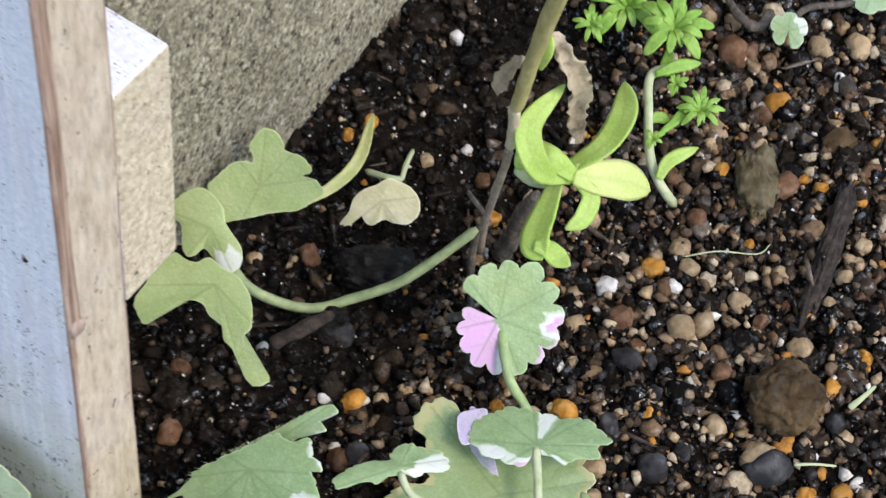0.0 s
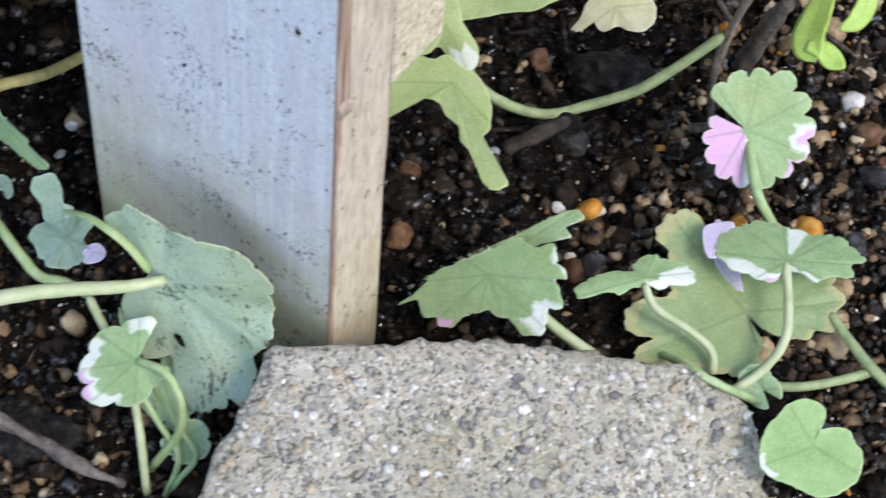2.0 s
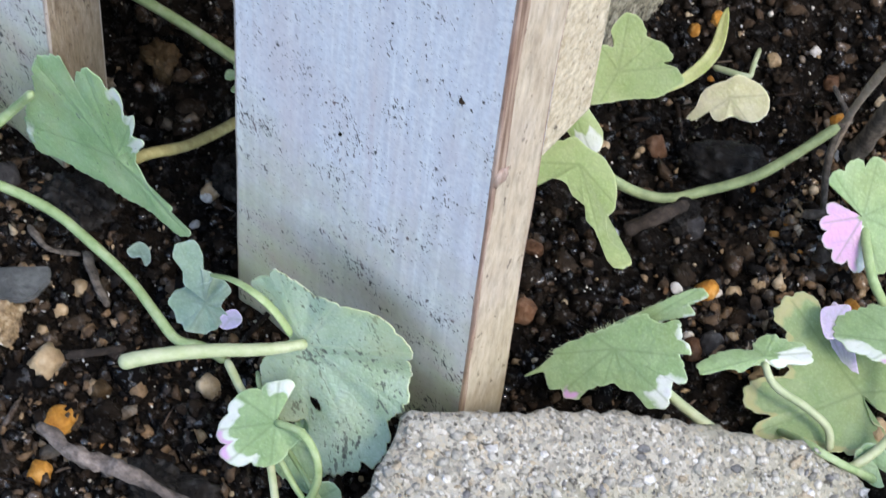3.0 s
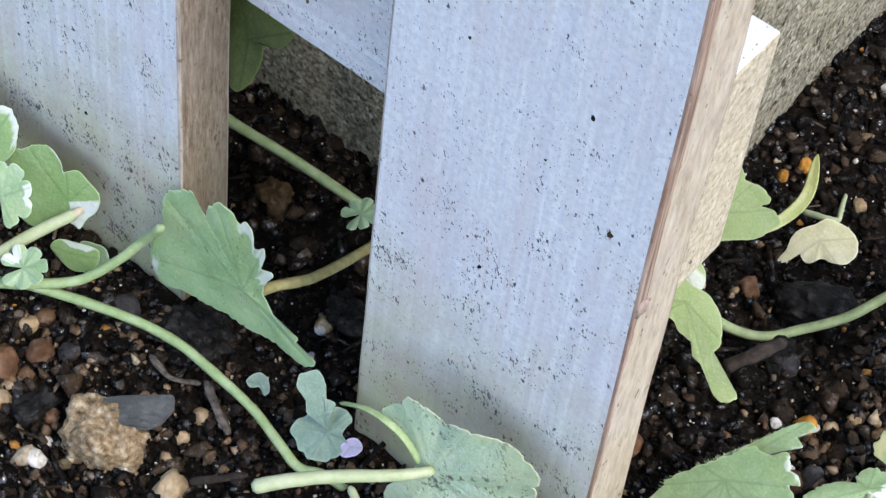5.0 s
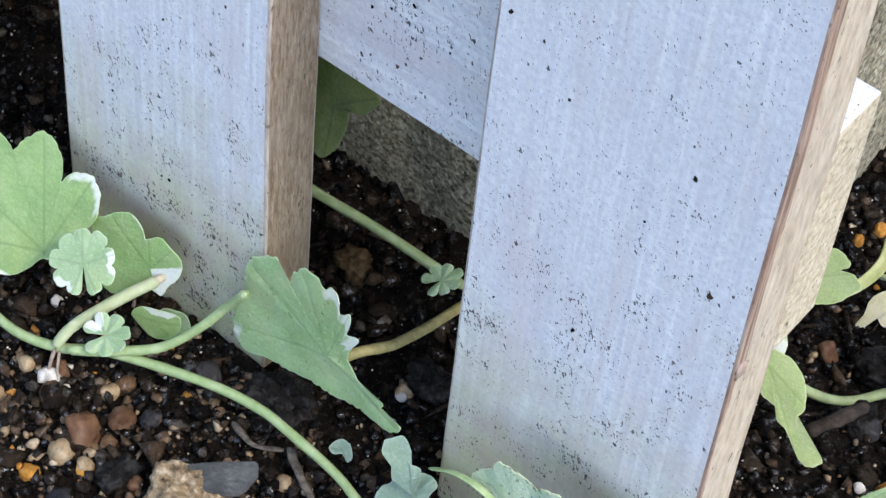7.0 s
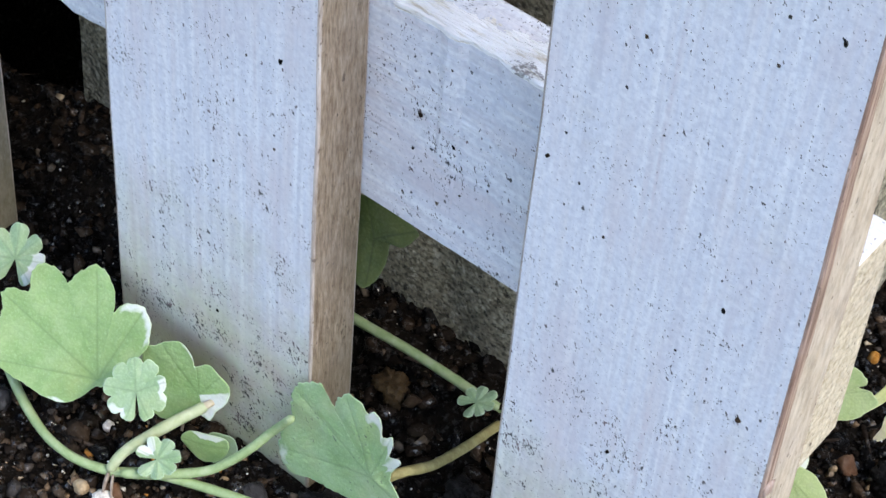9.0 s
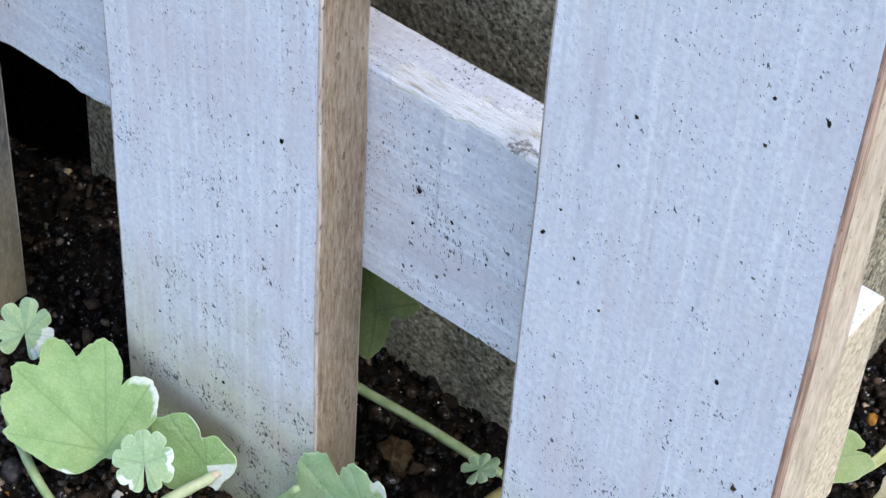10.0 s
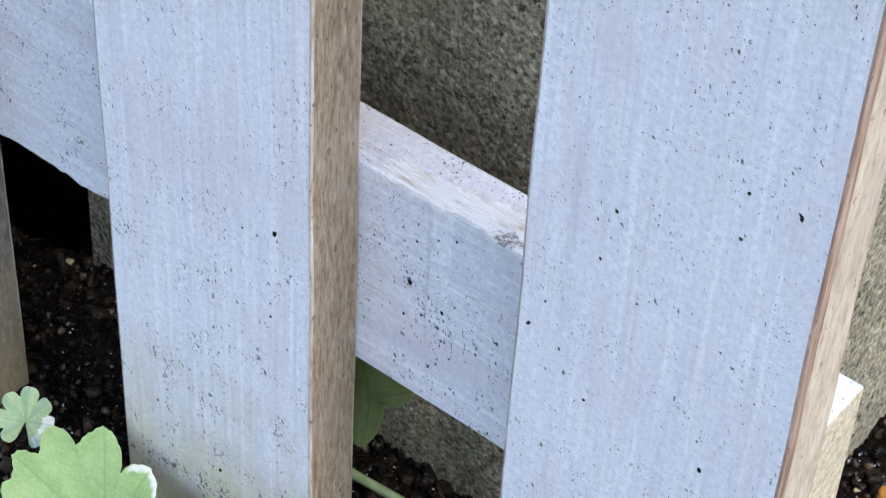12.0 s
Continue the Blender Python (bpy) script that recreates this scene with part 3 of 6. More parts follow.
# ---- single pebbles ----
def stone_mat(name, c1, c2, c3, rough=(0.35, 0.75), scale=350):
    m = Mat(name, 0.6, 0.45)
    c = m.ramp(m.noise(scale, 5, 0.65), [(0.3, c1), (0.52, c2), (0.72, c3)])
    k = m.math("ADD", 0.75, m.math("MULTIPLY", m.own(), 0.5))
    gain = m.n("ShaderNodeCombineColor")
    for i in range(3):
        m.link(k, gain.inputs[i])
    m.color(m.mix(1.0, c, gain.outputs[0], "MULTIPLY"))
    m.rough(m.ramp(m.noise(500, 3), [(0.35, rough[0]), (0.65, rough[1])]))
    m.put(m.b.inputs["Specular IOR Level"], m.ramp(m.noise(420, 3), [(0.5, 0.12), (0.66, 0.6)]))
    m.bump(m.noise(900, 5, 0.7), 0.0008, 0.9)
    return m.m


STONE = {
    "orange": (stone_mat("ochre_stone", (0.27, 0.105, 0.02), (0.53, 0.245, 0.045), (0.65, 0.36, 0.10)), "orange-brown baked clay pebble lying in the soil"),
    "tan": (stone_mat("tan_stone", (0.20, 0.135, 0.08), (0.40, 0.29, 0.17), (0.54, 0.43, 0.29)), "tan pebble lying in the dark soil"),
    "white": (stone_mat("perlite", (0.5, 0.47, 0.43), (0.72, 0.7, 0.67), (0.85, 0.84, 0.82), (0.7, 0.9)), "white perlite grain lying on the soil"),
    "dark": (stone_mat("dark_stone", (0.012, 0.012, 0.013), (0.032, 0.031, 0.033), (0.07, 0.068, 0.07), (0.25, 0.6)), "dark grey pebble lying in the soil"),
    "clod": (stone_mat("crumbly_soil", (0.028, 0.018, 0.009), (0.075, 0.048, 0.023), (0.15, 0.10, 0.052), (0.5, 0.9), 260), "crumbly brown lump in the soil"),
    "olive": (stone_mat("olive_stone", (0.07, 0.055, 0.028), (0.15, 0.12, 0.065), (0.22, 0.18, 0.11), (0.4, 0.8), 200), "olive-brown stone in the soil"),
    "slate": (stone_mat("slate", (0.06, 0.065, 0.066), (0.095, 0.10, 0.102), (0.14, 0.146, 0.148), (0.35, 0.6), 200), "grey slate chip on the soil"),
    "brown": (stone_mat("brown_stone", (0.05, 0.026, 0.015), (0.13, 0.066, 0.036), (0.21, 0.12, 0.07)), "reddish brown pebble lying in the soil"),
}
STONE["char"] = (stone_mat("charred_clod", (0.004, 0.0038, 0.0038), (0.010, 0.009, 0.0085), (0.028, 0.024, 0.021), (0.2, 0.85), 500), "black clod of charred soil")
STONE["conglomerate"] = (stone_mat("conglomerate", (0.05, 0.03, 0.018), (0.30, 0.215, 0.125), (0.58, 0.50, 0.37), (0.5, 0.9), 640), "rough tan stone")
pebble_meshes = {}
for kind, (mat_, _) in STONE.items():
    for k, (vs, fs) in enumerate(rock_shapes(3, 4, 5 + len(kind), 0.25, 0.5)):
        me = bpy.data.meshes.new("pebble")
        me.from_pydata((vs * 0.0017).tolist(), [], fs.tolist())
        me.polygons.foreach_set("use_smooth", [True] * len(me.polygons))
        me.materials.append(mat_)
        pebble_meshes[kind, k] = me


def pebble(kind, x, y, r, n):
    ob = new("pebble", pebble_meshes[kind, n % 4])
    rnd = random.Random(n * 17 + int(x * 1e4))
    ob.matrix_world = Matrix.Translation((x, y, soil_height(x, y) + r * 0.4)) @ Euler((rnd.uniform(0, 6), rnd.uniform(0, 6), rnd.uniform(0, 6))).to_matrix().to_4x4() @ Matrix.Diagonal((r / 0.0017 * rnd.uniform(0.95, 1.15), r / 0.0017 * rnd.uniform(0.8, 1.0), r / 0.0017 * rnd.uniform(0.75, 0.9), 1))
    tagged(ob, STONE[kind][1], "pebble", kind + " pebbles in the soil")


for n, (x, y, r) in enumerate([(0.1656, 0.1503, 0.0026), (0.1650, 0.1303, 0.0016), (0.1661, 0.1052, 0.0022), (0.1693, 0.0716, 0.0023), (0.1398, 0.0522, 0.0022), (0.1812, 0.1387, 0.0014), (0.1778, 0.1384, 0.0010), (0.1865, 0.1428, 0.0012), (0.1886, 0.1408, 0.0012), (0.1771, 0.1198, 0.0012), (0.1363, 0.0993, 0.0016), (0.1845, 0.0750, 0.0013), (0.1598, 0.0654, 0.0015), (0.1070, 0.1032, 0.0016), (0.1049, 0.0986, 0.0013), (0.2102, 0.0822, 0.0020), (0.2151, 0.0859, 0.0020), (0.1742, 0.1364, 0.0010), (0.2039, 0.1022, 0.0016), (0.2050, 0.1123, 0.0015), (0.1844, 0.1542, 0.0011), (0.0787, -0.0350, 0.0025), (0.0823, -0.0434, 0.0023), (0.0967, -0.0427, 0.0024), (0.0317, -0.0419, 0.0016), (0.0378, -0.0357, 0.0013), (0.0403, -0.0139, 0.0010)]):
    pebble("orange", x, y, r, n)
for n, (x, y, r) in enumerate([(0.1794, 0.0999, 0.0021), (0.1937, 0.1319, 0.0018), (0.1944, 0.1233, 0.0016), (0.1579, 0.0928, 0.0015), (0.1431, 0.0557, 0.0014), (0.1915, 0.0844, 0.0019), (0.1821, 0.1078, 0.0021), (0.1859, 0.0836, 0.0012), (0.1195, 0.1032, 0.0013), (0.1229, 0.0923, 0.0013), (0.1954, 0.1064, 0.0023), (0.1780, 0.1508, 0.0013), (0.1079, 0.0668, 0.0014), (0.1947, 0.1176, 0.0013), (0.1820, 0.0605, 0.0018), (0.0701, -0.0297, 0.0028), (0.0919, -0.0158, 0.0022), (0.0642, -0.0205, 0.0015), (0.0639, -0.0159, 0.0015), (0.0290, -0.0210, 0.0018), (0.0664, 0.0125, 0.0015), (0.0160, -0.0273, 0.0016), (0.0159, -0.0343, 0.0018), (0.1850, 0.1176, 0.0015), (0.1783, 0.0805, 0.0013), (0.1878, 0.1020, 0.0013), (0.2104, 0.0954, 0.0016), (0.1738, 0.0970, 0.0012), (0.1775, 0.1117, 0.0011), (0.1641, 0.1013, 0.0011), (0.2028, 0.0993, 0.0015)]):
    pebble("tan", x, y, r, n)
for n, (x, y, r) in enumerate([(0.1713, 0.1032, 0.0016), (0.1619, 0.0970, 0.0022), (0.1819, 0.0957, 0.0009), (0.1834, 0.1317, 0.0011), (0.2076, 0.0893, 0.0009), (0.1358, 0.0497, 0.0011), (0.1712, 0.1641, 0.0011), (0.1092, 0.1271, 0.0015), (0.1244, 0.1087, 0.0011), (0.1211, 0.0521, 0.0011), (0.0685, 0.0063, 0.0008), (0.0486, -0.0363, 0.0011), (0.0620, -0.0219, 0.0010), (0.0086, -0.0132, 0.0012), (0.0664, 0.0114, 0.0011)]):
    pebble("white", x, y, r, n)
for n, (x, y, r) in enumerate([(0.1727, 0.0861, 0.0026), (0.1717, 0.0811, 0.0015), (0.1800, 0.0832, 0.0016), (0.1926, 0.1093, 0.0011), (0.1764, 0.0889, 0.0016), (0.1292, 0.0626, 0.0026), (0.2030, 0.0817, 0.0033), (0.1895, 0.0768, 0.0018), (0.1771, 0.0735, 0.0020), (0.0400, -0.0085, 0.0025), (0.0387, -0.0423, 0.0021), (0.0388, -0.0209, 0.0020), (0.1465, 0.0441, 0.0021), (0.1404, 0.0381, 0.0018)]):
    pebble("dark", x, y, r, n)
for n, (x, y, r) in enumerate([(0.1871, 0.0936, 0.0022), (0.1146, 0.0742, 0.0021), (0.1669, 0.1188, 0.0023), (0.1527, 0.1555, 0.0030), (0.1675, 0.0922, 0.0021), (0.1645, 0.1460, 0.0020), (0.1203, 0.0281, 0.0021), (0.1304, 0.1053, 0.0016), (0.1137, 0.0394, 0.0016), (0.1448, 0.0414, 0.0020), (0.0323, -0.0302, 0.0034), (0.0350, -0.0243, 0.0023), (0.0230, -0.0289, 0.0020), (0.0454, -0.0317, 0.0016), (0.0209, -0.0249, 0.0021), (-0.0084, -0.0108, 0.0012)]):
    pebble("brown", x, y, r, n)
for n, ((x, y, z), r, _) in enumerate(lay(np.random.default_rng(21), 210, 0.0011, 0.0029, 1.9, 0.55, 0.85, lambda x, y: open_bed(x, y) or (y < -0.015 and x < 0.11 and some(0.35)) or (y > 0.03 and x > 0.1 and some(0.05)))):
    pebble(("tan", "brown", "orange", "olive", "tan", "dark", "brown", "tan", "orange", "tan", "clod", "dark")[n % 12], x, y, r, n + 40)


# ---- plants ----
def leaf_mat(name, green, dark, light, trans=0.25, spec=0.35, pinkish=(0.56, 0.33, 0.55), pale=(0.60, 0.65, 0.60), spots=0.0, vein_tone=None, rim_tone=None):
    m = Mat(name, 0.55, spec)
    n1 = m.noise(180, 5, 0.65)
    c = m.ramp(n1, [(0.3, dark), (0.5, green), (0.72, light)])
    c = m.mix(m.math("MULTIPLY", m.ramp(m.noise(70, 3), [(0.52, 0.0), (0.75, 1.0)]), 0.3), c, (0.30, 0.31, 0.09))
    frost = m.ramp(m.noise(2400, 3, 0.7), [(0.5, 0.0), (0.72, 1.0)])
    c = m.mix(m.math("MULTIPLY", frost, 0.22), c, tuple(min(1, v * 1.5 + 0.08) for v in light))
    vein = m.attr("vein")
    cells = m.voronoi(900, "DISTANCE_TO_EDGE")
    net = m.ramp(cells, [(0.0, 1.0), (0.10, 0.0)])
    c = m.mix(m.math("MULTIPLY", net, 0.12), c, tuple(v * 0.6 for v in dark))
    jit = m.math("MULTIPLY", m.math("SUBTRACT", m.noise(600, 3), 0.5), 0.5)
    for a, col in (("white", pale), ("pink", pinkish)):
        f = m.math("ADD", m.attr(a), jit)
        f = m.ramp(f, [(0.36, 0.0), (0.5, 0.6), (0.64, 1.0)])
        c = m.mix(f, c, m.mix(m.ramp(m.noise(260, 3), [(0.4, 0.0), (0.65, 0.35)]), col, tuple(0.5 * u + 0.5 * v for u, v in zip(col, light))))
    c = m.mix(m.math("MULTIPLY", m.attr("margin"), 0.55), c, rim_tone or tuple(min(1, v * 1.35 + 0.06) for v in light))
    c = m.mix(m.math("MULTIPLY", vein, 0.5), c, vein_tone or tuple(v * 0.66 for v in dark))
    if spots:
        clump = m.ramp(m.noise(140, 3), [(0.38, 0.0), (0.62, 1.0)])
        tilt = m.turned((20, 35, 10))
        for sc, edge in (((1500, 800, 800), 0.70), ((700, 420, 420), 0.735)):
            f = m.math("SUBTRACT", m.noise(sc, 3, 0.65, vec=tilt), m.math("SUBTRACT", edge, m.math("MULTIPLY", clump, spots)))
            c = m.mix(m.math("MULTIPLY", m.ramp(f, [(0.0, 0.0), (0.03, 1.0)]), 0.75), c, (0.045, 0.045, 0.05))
        c = m.mix(m.math("MULTIPLY", m.ramp(m.noise(95, 4, 0.6), [(0.45, 0.0), (0.7, 1.0)]), 0.45), c, (0.42, 0.47, 0.27))
    m.color(c)
    m.b.inputs["Subsurface Weight"].default_value = trans
    m.b.inputs["Subsurface Radius"].default_value = (0.001, 0.0014, 0.0005)
    m.b.inputs["Subsurface Scale"].default_value = 0.6
    m.bump(vein, 0.0005, -1.0)
    m.bump(cells, 0.0004, 0.3)
    m.bump(m.noise(800, 3), 0.0002, 0.5)
    m.bump(m.noise(260, 2), 0.0006, 0.4)
    return m.m


def stem_mat(name, c1, c2, c3, rough=0.5, grain=(400, 400, 400), relief=0.0002):
    m = Mat(name, rough, 0.35)
    c = m.ramp(m.noise(grain, 5, 0.65), [(0.3, c1), (0.5, c2), (0.72, c3)])
    c = m.mix(m.math("MULTIPLY", m.ramp(m.noise(120, 3), [(0.5, 0.0), (0.7, 1.0)]), 0.4), c, c1)
    c = m.mix(m.math("MULTIPLY", m.ramp(m.noise(1800, 3, 0.7), [(0.56, 0.0), (0.7, 1.0)]), 0.35), c, c3)
    m.color(c)
    m.bump(m.noise(1100, 4, 0.7), relief, 0.8)
    return m.m


GREEN = leaf_mat("ivy_leaf", (0.235, 0.345, 0.17), (0.185, 0.29, 0.13), (0.30, 0.41, 0.225))
GREEN_EDGED = leaf_mat("ivy_leaf_yellow_rim", (0.225, 0.315, 0.15), (0.185, 0.275, 0.12), (0.285, 0.375, 0.20), pale=(0.36, 0.36, 0.18))
LILAC = leaf_mat("ivy_leaf_lilac", (0.52, 0.46, 0.62), (0.42, 0.45, 0.46), (0.62, 0.52, 0.72))
BLUISH = leaf_mat("ivy_leaf_dull", (0.25, 0.385, 0.195), (0.20, 0.325, 0.15), (0.315, 0.445, 0.255), spots=0.06)
PALE_BLUE = leaf_mat("ivy_leaf_frosted", (0.235, 0.335, 0.26), (0.17, 0.265, 0.195), (0.31, 0.41, 0.335))
UNDER = leaf_mat("ivy_leaf_underside", (0.325, 0.435, 0.335), (0.265, 0.38, 0.275), (0.40, 0.50, 0.415), spots=0.15, vein_tone=(0.46, 0.54, 0.40), rim_tone=(0.55, 0.58, 0.36))
BRIGHT = leaf_mat("ivy_leaf_young", (0.23, 0.36, 0.145), (0.185, 0.31, 0.115), (0.295, 0.42, 0.195))
PALEG = leaf_mat("ivy_leaf_pale", (0.26, 0.38, 0.22), (0.2, 0.32, 0.17), (0.33, 0.44, 0.29))
DRY = leaf_mat("leaf_withered", (0.63, 0.61, 0.36), (0.52, 0.51, 0.28), (0.72, 0.69, 0.46))
YELLOWING = leaf_mat("ivy_leaf_yellowing", (0.46, 0.49, 0.20), (0.38, 0.43, 0.15), (0.55, 0.55, 0.28))
LIME = leaf_mat("fleshy_leaf", (0.315, 0.455, 0.105), (0.26, 0.39, 0.075), (0.40, 0.53, 0.165), 0.35)
YELLOW = leaf_mat("fleshy_leaf_yellow", (0.44, 0.52, 0.18), (0.38, 0.48, 0.14), (0.53, 0.57, 0.25), 0.35)
SEDUM = leaf_mat("rosette_leaf", (0.19, 0.36, 0.06), (0.13, 0.29, 0.04), (0.27, 0.43, 0.10), 0.3)
GREEN_WARM = leaf_mat("ivy_leaf_warm", (0.30, 0.385, 0.165), (0.245, 0.335, 0.13), (0.355, 0.425, 0.21))
WITHERED = leaf_mat("leaf_brown", (0.42, 0.345, 0.25), (0.19, 0.145, 0.10), (0.58, 0.50, 0.385), 0.1, 0.2)
# dark copy of the ivy green: the shade behind the picket is in its colour
SHADY = leaf_mat("ivy_leaf_shaded", (0.052, 0.076, 0.015), (0.034, 0.048, 0.010), (0.078, 0.10, 0.024))
STEM = stem_mat("green_stem", (0.22, 0.315, 0.135), (0.30, 0.405, 0.195), (0.40, 0.475, 0.285))
STEM_PALE = stem_mat("pale_stem", (0.32, 0.39, 0.2), (0.41, 0.465, 0.28), (0.5, 0.53, 0.36))
STEM_DULL = stem_mat("dull_stem", (0.18, 0.235, 0.12), (0.26, 0.33, 0.16), (0.35, 0.40, 0.22))
STEM_BROWN = stem_mat("olive_stem", (0.24, 0.20, 0.075), (0.36, 0.32, 0.135), (0.46, 0.42, 0.21), 0.6, (700, 700, 300), 0.0004)
STEM_GREY = stem_mat("grey_tan_stem", (0.17, 0.13, 0.10), (0.31, 0.25, 0.20), (0.44, 0.37, 0.30), 0.7, (700, 700, 350), 0.0004)
STEM_STUB = stem_mat("straw_stem", (0.36, 0.30, 0.20), (0.50, 0.43, 0.30), (0.62, 0.55, 0.41), 0.7, (700, 700, 350), 0.0004)
WOODY = stem_mat("grey_twig", (0.03, 0.026, 0.022), (0.085, 0.072, 0.061), (0.20, 0.172, 0.145), 0.8, (650, 650, 650), 0.0007)
TWIG_PALE = stem_mat("weathered_twig", (0.05, 0.042, 0.038), (0.16, 0.132, 0.118), (0.30, 0.255, 0.23), 0.8, (650, 650, 650), 0.0007)
BARK = stem_mat("dark_bark", (0.010, 0.008, 0.007), (0.028, 0.02, 0.015), (0.07, 0.052, 0.04), 0.8, (600, 600, 600), 0.0008)


def wavy(x, y, seed):
    """Slow uneven swell over a leaf, about -1 to 1."""
    out = 0.0
    for k in range(5):
        a = seed * 2.3 + k * 1.9
        f = 1.6 + 0.9 * k
        out = out + np.sin(f * (x * math.cos(a) + y * math.sin(a)) + a * 3.1) / (1 + 0.6 * k)
    return out / 2.2


def smooth_rim(pts):
    """A closed smooth line through the rim's corners."""
    p = np.array(pts)
    out = []
    for i in range(len(p)):
        a, b, c, d = (p[(i + k) % len(p)] for k in (-1, 0, 1, 2))
        n = max(3, int(np.linalg.norm(c - b) / 0.00035))
        t = (np.arange(n) / n)[:, None]
        out.append(b + 0.5 * ((c - a) * t + (2 * a - 5 * b + 4 * c - d) * t ** 2 + (3 * b - a - 3 * c + d) * t ** 3))
    return np.concatenate(out)


def strokes(x, y, lines):
    """How near each place lies to one of the veins, 0 to 1."""
    out = np.zeros_like(x)
    for x0, y0, x1, y1, w0, w1, dark in lines:
        dx, dy = x1 - x0, y1 - y0
        t = np.clip(((x - x0) * dx + (y - y0) * dy) / max(1e-12, dx * dx + dy * dy), 0, 1)
        d = np.hypot(x - x0 - t * dx, y - y0 - t * dy)
        out = np.maximum(out, dark * np.exp(-((d / (w0 + (w1 - w0) * t)) ** 2)))
    return out


def leaf(parent, base, tip, side, lobes, mat, cup=0.0, fold=0.0, white=(), pink=(), rimw=0.0, seed=0, teeth=0.12, ripple=0.008, span=152.0, thick=0.00028, label="", curl=0.0, hairs=(), sharp=4.0, rim=(), ribs=(), droop=0.0, holes=(), scallop=()):
    """A lobed, scalloped leaf: base is where its stalk joins, tip the end of its midrib, side a point of its rim square to the midrib.
    lobes: the reach of each lobe round the rim; or rim: angle and reach of its corners all the way round, for ragged leaves. white and pink: sectors (from, to, inner) in degrees and share of the reach.
    droop bends the part behind the base forward; holes: (angle, reach, radius) eaten through it; scallop: width and depth of small rounded teeth."""
    base, tip, side = Vector(base), Vector(tip), Vector(side)
    up = tip - base
    ln = up.length
    yv = up.normalized()
    xv = side - base
    xv = xv - yv * xv.dot(yv)
    wd = xv.length
    xv.normalize()
    zv = xv.cross(yv)
    rnd = random.Random(seed)
    if rim:
        pts = [(math.sin(radians(q)) * r * wd, math.cos(radians(q)) * r * ln) for q, r in rim]
        if sum(p[0] * q[1] - p[1] * q[0] for p, q in zip(pts, pts[1:] + pts[:1])) > 0:
            pts.reverse()
        line = smooth_rim(pts)
        line = np.concatenate([line, line[:1]])
        spokes = list(ribs)
        for r, q in sorted([(r, q) for k, (q, r) in enumerate(rim) if r > rim[k - 1][1] and r >= rim[(k + 1) % len(rim)][1]], reverse=True):
            if not ribs and all(abs((q - o + 180) % 360 - 180) > 27 for o in spokes):
                spokes.append(q)
    else:
        nl, per = len(lobes), 14
        jit = [rnd.uniform(-0.06, 0.06) for _ in lobes]
        dep = [rnd.uniform(0.7, 1.3) for _ in lobes]
        line = []
        for i in range(nl * per + 1):
            g = i / per
            j = min(int(g), nl - 1)
            q = g - 0.5
            k = min(max(int(math.floor(q)), 0), nl - 1)
            w = min(max(q - k, 0.0), 1.0)
            w = w * w * (3 - 2 * w)
            r = (lobes[k] * (1 - w) + lobes[min(k + 1, nl - 1)] * w) * (1 + jit[j]) * (1 - teeth * dep[j] * abs(2 * (g - j) - 1) ** sharp)
            th = radians(-span + 2 * span * i / (nl * per))
            line.append((math.sin(th) * r * wd, math.cos(th) * r * ln))
        line = np.array(line)
        step = 1 if nl < 8 else 2
        spokes = list(ribs) or [-span + 2 * span * (j + 0.5) / nl for j in range(0, nl, step)]
    na = len(line)
    X, Y = line[:, 0] / wd, line[:, 1] / ln
    th = np.degrees(np.arctan2(X, Y))
    s = np.arange(na) * 0.9
    fray = 1 + 0.012 * np.sin(s * 0.61 + seed) * np.sin(s * 0.23 + seed * 2) + 0.006 * np.sin(s * 1.7 + seed * 3)
    reach = np.hypot(line[:, 0], line[:, 1])
    if scallop:
        run = np.concatenate([[0], np.cumsum(np.hypot(*np.diff(line, axis=0).T))])
        run = run / run[-1] * max(1, round(run[-1] / scallop[0]))
        tooth = (1 - np.abs(np.sin(np.pi * (run + 0.25 * np.sin(run * 2.1 + seed))))) ** 2
        fray = fray - tooth * scallop[1] / np.maximum(reach, 0.003)
    fray[-1] = fray[0]
    rings = int(min(44, max(14, reach.max() / 0.00035)))
    rho = ((np.arange(rings + 1) / rings) ** 0.85)[:, None]
    x, y = X * rho * (1 + (fray - 1) * rho ** 3), Y * rho * (1 + (fray - 1) * rho ** 3)
    lines = []
    for n, q in enumerate(spokes):
        i = int(np.argmin(np.abs((th - q + 180) % 360 - 180) - 0.02 * reach / reach.max()))
        ex, ey = line[i] * 0.95
        L = math.hypot(ex, ey)
        ux, uy = ex / max(L, 1e-9), ey / max(L, 1e-9)
        lines.append((0, 0, ex, ey, 0.00026, 0.00010, 0.9))
        for k in range(2, int(L / 0.0016)):
            f = 0.0016 * k * (1 + 0.12 * math.sin(k * 3.3 + seed + n))
            turn_ = radians(42 + 8 * math.sin(k * 5.1 + n)) * (1 if (k + n) % 2 else -1)
            c_, s_ = math.cos(turn_), math.sin(turn_)
            b = min(0.0034, (L - f) * 0.7)
            x0, y0 = ux * f, uy * f
            x1, y1 = x0 + (ux * c_ - uy * s_) * b, y0 + (ux * s_ + uy * c_) * b
            lines.append((x0, y0, x1, y1, 0.00014, 0.00007, 0.42))
    vein = strokes(x * wd, y * ln, lines)
    gap = np.full(na, 180.0)
    for q in spokes:
        gap = np.minimum(gap, np.abs((th - q + 180) % 360 - 180))
    d = np.minimum(1.0, gap / 22.0)
    z = cup * rho ** 2 + fold * np.abs(x) + curl * y * np.abs(y) + droop * np.minimum(y, 0) ** 2
